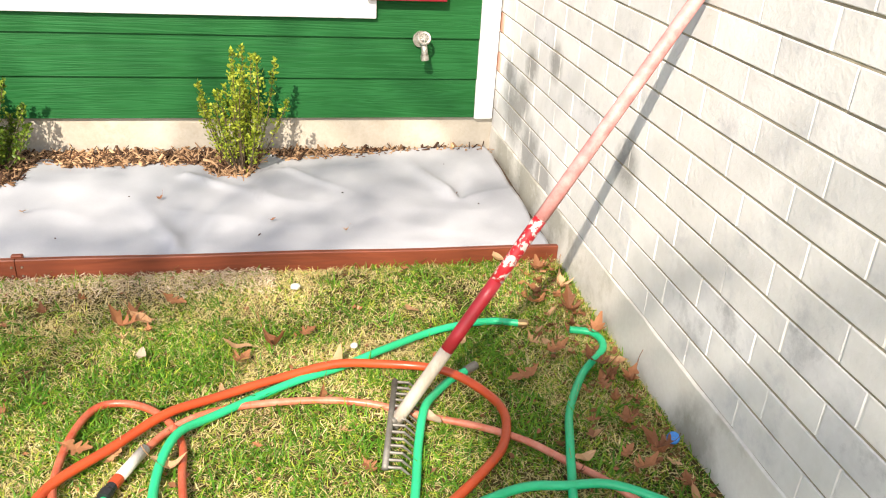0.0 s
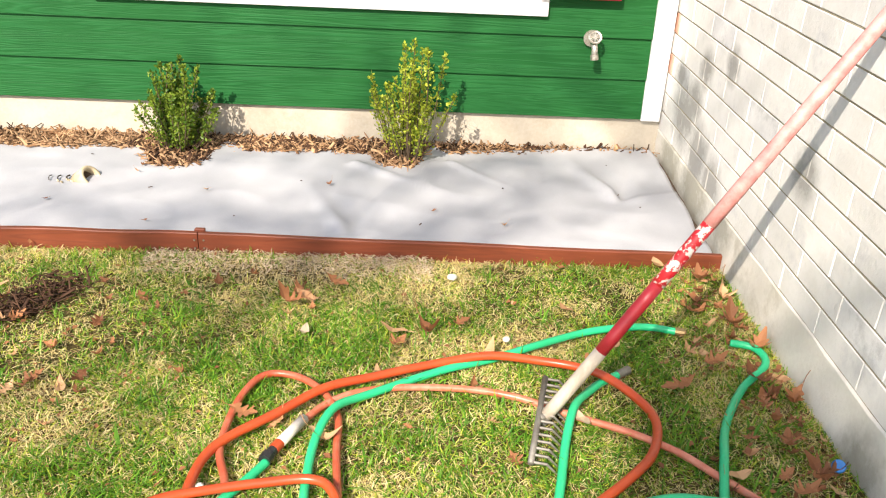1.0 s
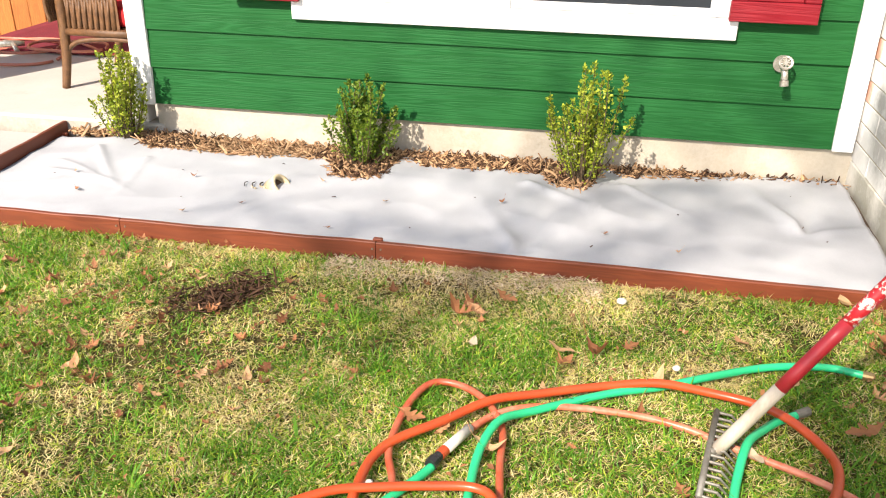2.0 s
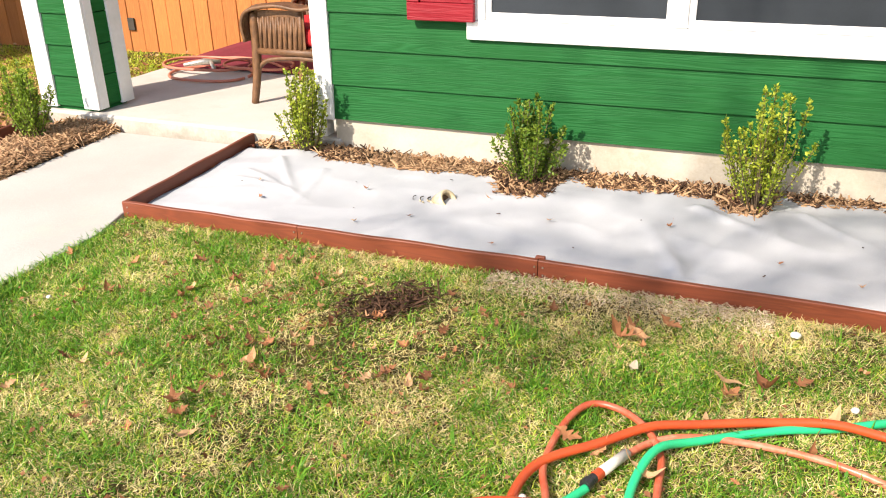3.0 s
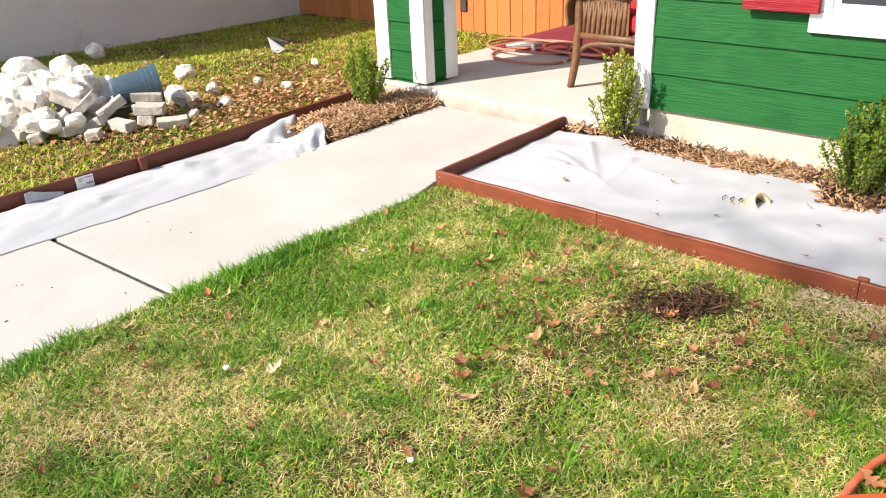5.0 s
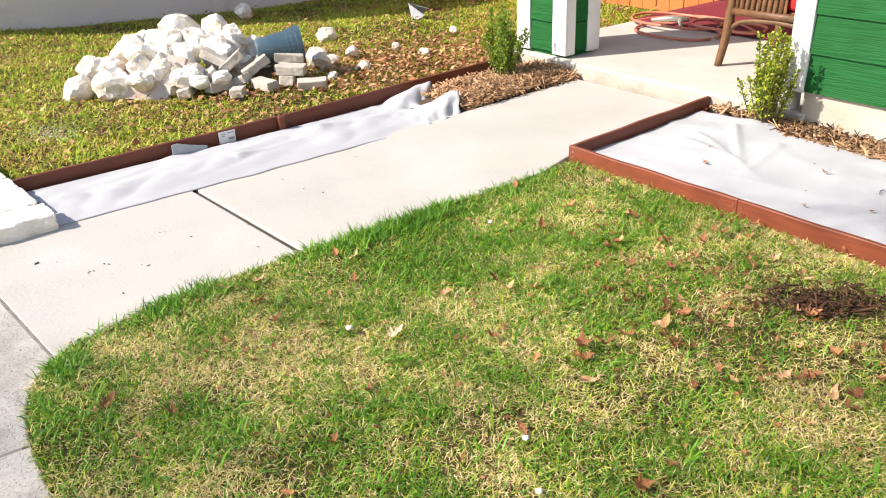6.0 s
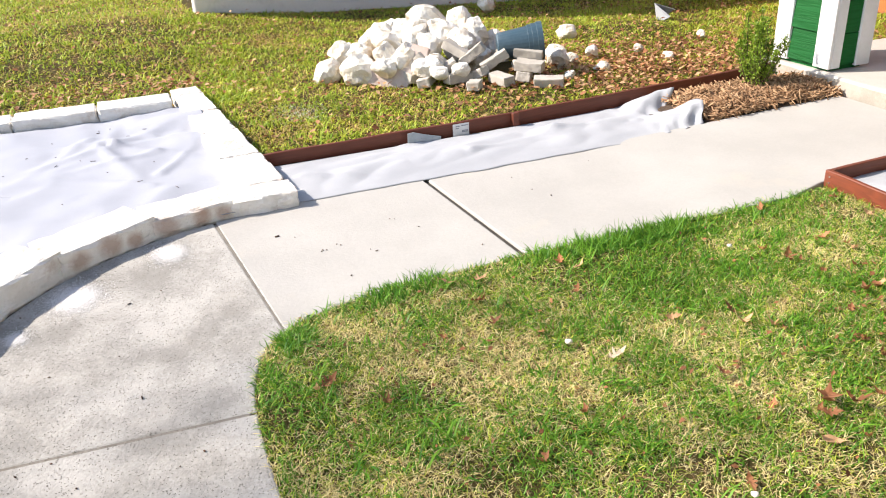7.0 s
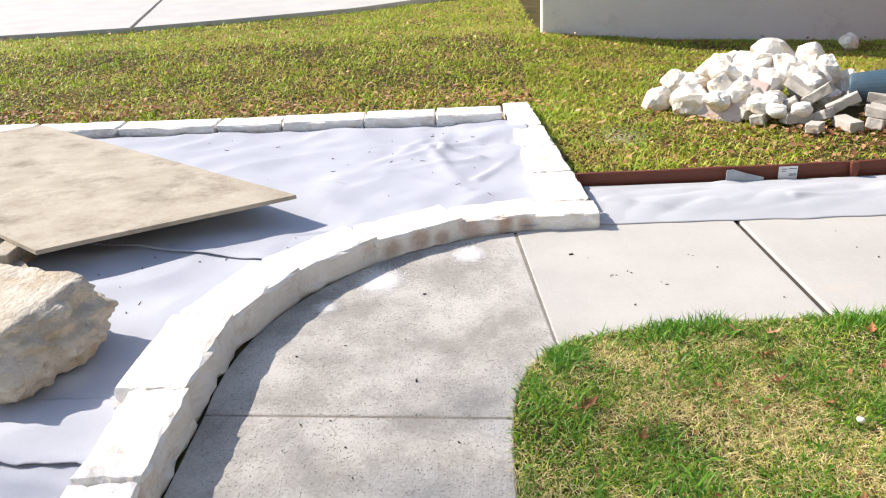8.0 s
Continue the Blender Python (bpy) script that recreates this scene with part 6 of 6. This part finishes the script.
def litter(name, n, pts, sizes, material, label):
    x, y = pts
    k = left_ok(x, y)
    x, y = x[k], y[k]
    m = len(x)
    a = R.rand(m) * 6.283
    D = unit(np.stack([np.cos(a), np.sin(a), R.randn(m) * 0.35], 1))
    S = np.stack([R.randn(m) * 0.4, R.randn(m) * 0.4, np.ones(m)], 1)
    L = R.uniform(*sizes, m)
    P = np.stack([x, y, gz(x, y) + 0.012 + R.rand(m) * 0.025], 1)
    tagged(mass(name, leaf_mass(P, D, S, L, L * R.uniform(0.35, 0.7, m)), LEAF_F, material), label, "leaves", kind="stuff")


for mm, lb, q in ((M_LEAFB, "brown leaf litter over the far lawn", 1), (M_LEAFT, "tan dry leaf litter over the far lawn", 2)):
    n = 1000
    litter("leaf_litter", 3 * n, (np.r_[R.normal(-4.55, 0.42, 2 * n), R.uniform(-7.7, -3.9, n)], np.r_[R.normal(3.55, 0.75, 2 * n), R.uniform(1.0, 6.3, n)]), (0.022, 0.052), mm, lb)
    litter("leaf_litter", n, (np.r_[R.uniform(-9.5, -5.1, 620), R.normal(-5.6, 0.22, 620)], np.r_[R.uniform(-4.5, 1.3, 620), R.uniform(-3.0, 1.0, 620)]), (0.025, 0.055), mm, lb)

# pebbles, bottle cap, twigs
for x, y, r in ((0.162, 2.876, 0.017), (-1.9, 1.5, 0.012), (0.31, 2.52, 0.012), (-0.4, 1.9, 0.012), (-1.2, 1.55, 0.010), (-1.05, 1.45, 0.010), (-2.2, 2.3, 0.010)):
    ob = obj("pebble", rock((r, r * 0.9, r * 0.7), r * 900, 2, 0.2), M_ROCK, True)
    ob.matrix_world = pose(x, y, 0.028)
    tagged(ob, "small white pebble in the grass", "pebble", "lawn pebbles")
cap = obj("bottle_cap", lathe([(0.001, 0.012), (0.014, 0.012), (0.016, 0.009), (0.016, 0), (0.0145, 0), (0.0145, 0.01), (0.001, 0.0105)], 18), plain("blue_plastic", (0.02, 0.22, 0.62), 0.35))
cap.matrix_world = pose(1.045, 2.02, 0.028, 40, -20, 0)
tagged(cap, "bright blue plastic scrap in the grass", "litter")
n = 12
P = np.stack([R.uniform(-2.2, 0.9, n), R.uniform(3.1, 3.8, n), np.zeros(n)], 1)
P[:, 2] = [cloth_z(a_, b_) + 0.008 for a_, b_ in P[:, :2]]
n = 70
P2 = np.stack([R.uniform(-4.8, -2.2, n), R.uniform(-1.2, 0.65, n), np.zeros(n)], 1)
P2[:, 2] = [max(corner_z(a_, b_), 0.010) + 0.006 for a_, b_ in P2[:, :2]]
P2 = P2[[not on_walk(*p[:2]) and math.hypot(p[0] - ARC_C[0], p[1] - ARC_C[1]) > 1.4 for p in P2]]
P = np.r_[P, P2]
n = len(P)
tagged(mass("twig_bits", chips(P, 0.006 + 0.022 * R.rand(n) ** 2, 0.0025 + 0.003 * R.rand(n), 0.002 + 0 * R.rand(n), 0.1), CHIP_F, M_CHIPD), "dark twig and bark bits on the fabric", "twigs", kind="stuff")

# limestone dust left by cutting the stones
M_DUST = surf("stone_dust", (0.82, 0.80, 0.78), (0.74, 0.72, 0.70), 20, 0.95, 0.1, 90)
D = []
for cx_, cy_, sx_, k_ in ((-2.86, 0.20, 0.05, 11000), (-3.08, 0.52, 0.04, 6000), (-2.66, 0.03, 0.025, 1800), (-4.55, 1.35, 0.10, 900)):
    D.append(np.stack([cx_ + R.randn(k_) * sx_, cy_ + R.randn(k_) * sx_ * 0.8, (0.0045 if cx_ > -4 else 0.03) + 0 * R.rand(k_)], 1))
D = np.concatenate(D)
D = D[[math.hypot(p[0] - ARC_C[0], p[1] - ARC_C[1]) < ARC_R or p[0] < -4 for p in D]]
n = len(D)
tagged(mass("stone_dust", chips(D, 0.0012 + 0.002 * R.rand(n), 0.0012 + 0.0015 * R.rand(n), 0.0006 + 0 * R.rand(n), 0.0), CHIP_F, M_DUST), "white limestone cutting dust on the old concrete", "dust", kind="stuff")

# crumbled leaf bits in the lawn
n = 760
P = np.stack([np.r_[R.uniform(-2.4, 1.05, n), R.normal(-1.3, 0.35, n // 2), 1.06 - np.abs(R.normal(0, 0.12, n // 2))], np.r_[R.uniform(0.75, 3.0, n), R.normal(2.45, 0.28, n // 2), R.uniform(1.4, 3.0, n // 2)]], 1)
P = P[front_ok(P[:, 0], P[:, 1])]
n = len(P)
P = np.c_[P, R.uniform(0.010, 0.026, n)]
q = R.rand(n) * 6.283
L = R.uniform(0.008, 0.024, n)
tagged(mass("leaf_bits", leaf_mass(P, unit(np.stack([np.cos(q), np.sin(q), R.randn(n) * 0.4], 1)), np.stack([R.randn(n) * 0.5, R.randn(n) * 0.5, np.ones(n)], 1), L, L * R.uniform(0.4, 0.8, n)), LEAF_F, M_LEAFB), "crumbled brown leaf bits in the lawn", "leaves", kind="stuff")

# grit and pits in the weathered concrete
n = 12500
P = np.stack([R.uniform(-3.3, -1.2, n), R.uniform(-0.2, 0.85, n), np.full(n, 0.0032)], 1)
P = P[[math.hypot(p[0] - ARC_C[0], p[1] - ARC_C[1]) < ARC_R - 0.01 and not front_ok(p[:1], p[1:2])[0] and p[0] > -3.2 for p in P]]
n = len(P)
tagged(mass("concrete_grit", chips(P, 0.0018 + 0.0035 * R.rand(n) ** 3, 0.0014 + 0.0016 * R.rand(n), 0.0007 + 0 * R.rand(n), 0.0), CHIP_F, surf("dark_grit", (0.13, 0.115, 0.095), (0.22, 0.20, 0.17), 40, 0.95, 0.1, 90)), "dark grit in the worn concrete surface", "grit", kind="stuff")

# dirt specks on the walk
n = 15
P = np.stack([R.uniform(-3.3, -2.5, n), R.uniform(0.85, 2.4, n), np.full(n, 0.0065)], 1)
P = np.r_[P, np.stack([R.uniform(-2.9, -1.7, 13), R.uniform(-0.1, 0.5, 13), np.full(13, 0.0055)], 1), np.stack([-2.86 + R.randn(5) * 0.012, 1.05 + R.randn(5) * 0.03, np.full(5, 0.0065)], 1)]
n = len(P)
tagged(mass("dirt_specks", chips(P, 0.004 + 0.014 * R.rand(n) ** 3, 0.003 + 0.006 * R.rand(n) ** 2, 0.002 + 0 * R.rand(n), 0.0), CHIP_F, M_CHIPD), "small dark dirt specks on the concrete", "dirt", kind="stuff")

# ---- oak tree towards the sun, which dapples the wall and the bed ----
M_BARK = surf("oak_bark", (0.16, 0.12, 0.09), (0.09, 0.065, 0.05), 8, 0.9, 0.8, 30)
M_OAK = leafy("oak_foliage", (0.05, 0.09, 0.02), (0.09, 0.12, 0.03), 0.5, 0.3, 0.2)
CROWN = Vector((-0.15, 3.5, 0.4)) + SUN_FROM * 13.0
CORE = Vector((0.84, 2.0, 0.0)) + SUN_FROM * 12.2
foot = Vector((CROWN.x - 1.5, CROWN.y - 5.0, 0))
tree = base("oak_tree", foot, "sparse oak tree standing at the street side", "tree")
rt = np.random.RandomState(3)
fork = Vector((foot.x, foot.y, CROWN.z - 1.4))
place(obj("trunk", rod(spline([foot - Vector((0, 0, 0.1)), (foot.x + 0.1, foot.y + 0.1, 2.5), fork], 6), [0.24 - 0.009 * q for q in range(13)], 12), M_BARK, True), tree)
limbs = bmesh.new()
knot = CROWN + Vector((-0.3, -0.9, -0.2))
rod(spline([fork - Vector((0, 0, 0.3)), fork.lerp(knot, 0.5) + Vector((-0.3, 0, 0.5)), knot], 8), [0.028 - 0.0008 * q for q in range(17)], 8, limbs)
limbs2 = bmesh.new()
tips = []
for k in range(9):
    a, b = rt.rand() * 6.283, rt.rand()
    end = CROWN + Vector((math.cos(a) * 1.4 * math.sqrt(b), math.sin(a) * 1.4 * math.sqrt(b), rt.uniform(-0.7, 0.8)))
    m_ = knot.lerp(end, 0.5) + Vector((rt.randn(), rt.randn(), rt.rand())) * 0.2
    line = spline([knot, m_, end], 6)
    rod(line, [0.024 - 0.0015 * q for q in range(len(line))], 6, limbs)
    for j in range(9):
        s0 = line[rt.randint(4, len(line))]
        e_ = s0 + Vector((rt.randn(), rt.randn(), rt.randn() * 0.8)) * 0.42
        rod([s0, s0.lerp(e_, 0.5) + Vector((0, 0, 0.05)), e_], [0.010, 0.007, 0.003], 5, limbs)
        tips += [s0.lerp(e_, 0.5), e_]
rod(spline([knot, knot.lerp(CORE, 0.5) + Vector((0, 0, 0.2)), CORE], 6), [0.02 - 0.001 * q for q in range(13)], 6, limbs)
place(obj("limbs", limbs, M_BARK, True), tree)
T = np.array(tips)
FAR = Vector((-1.7, 0.95, 0.0)) + SUN_FROM * 17.0
rod(spline([fork, fork.lerp(FAR, 0.5) + Vector((0, 0, 0.4)), FAR], 6), [0.022 - 0.0012 * q for q in range(13)], 6, limbs2)
place(obj("limbs", limbs2, M_BARK, True), tree)
c = np.r_[np.array(FAR) + rt.randn(460, 3) * (0.38, 0.34, 0.34), T[rt.randint(0, len(T), 650)] + rt.randn(650, 3) * 0.2, np.array(CROWN) + rt.randn(560, 3) * (0.9, 0.8, 0.6), np.array(CORE) + rt.randn(1800, 3) * (0.13, 0.30, 0.08), np.array(CORE) + (0.50, 0.05, 0.0) + rt.randn(420, 3) * (0.18, 0.40, 0.10)]
n = len(c)
place(mass("crown", leaf_mass(c, unit(rt.randn(n, 3)), rt.randn(n, 3), rt.uniform(0.05, 0.10, n), rt.uniform(0.03, 0.06, n)), LEAF_F, M_OAK), tree)
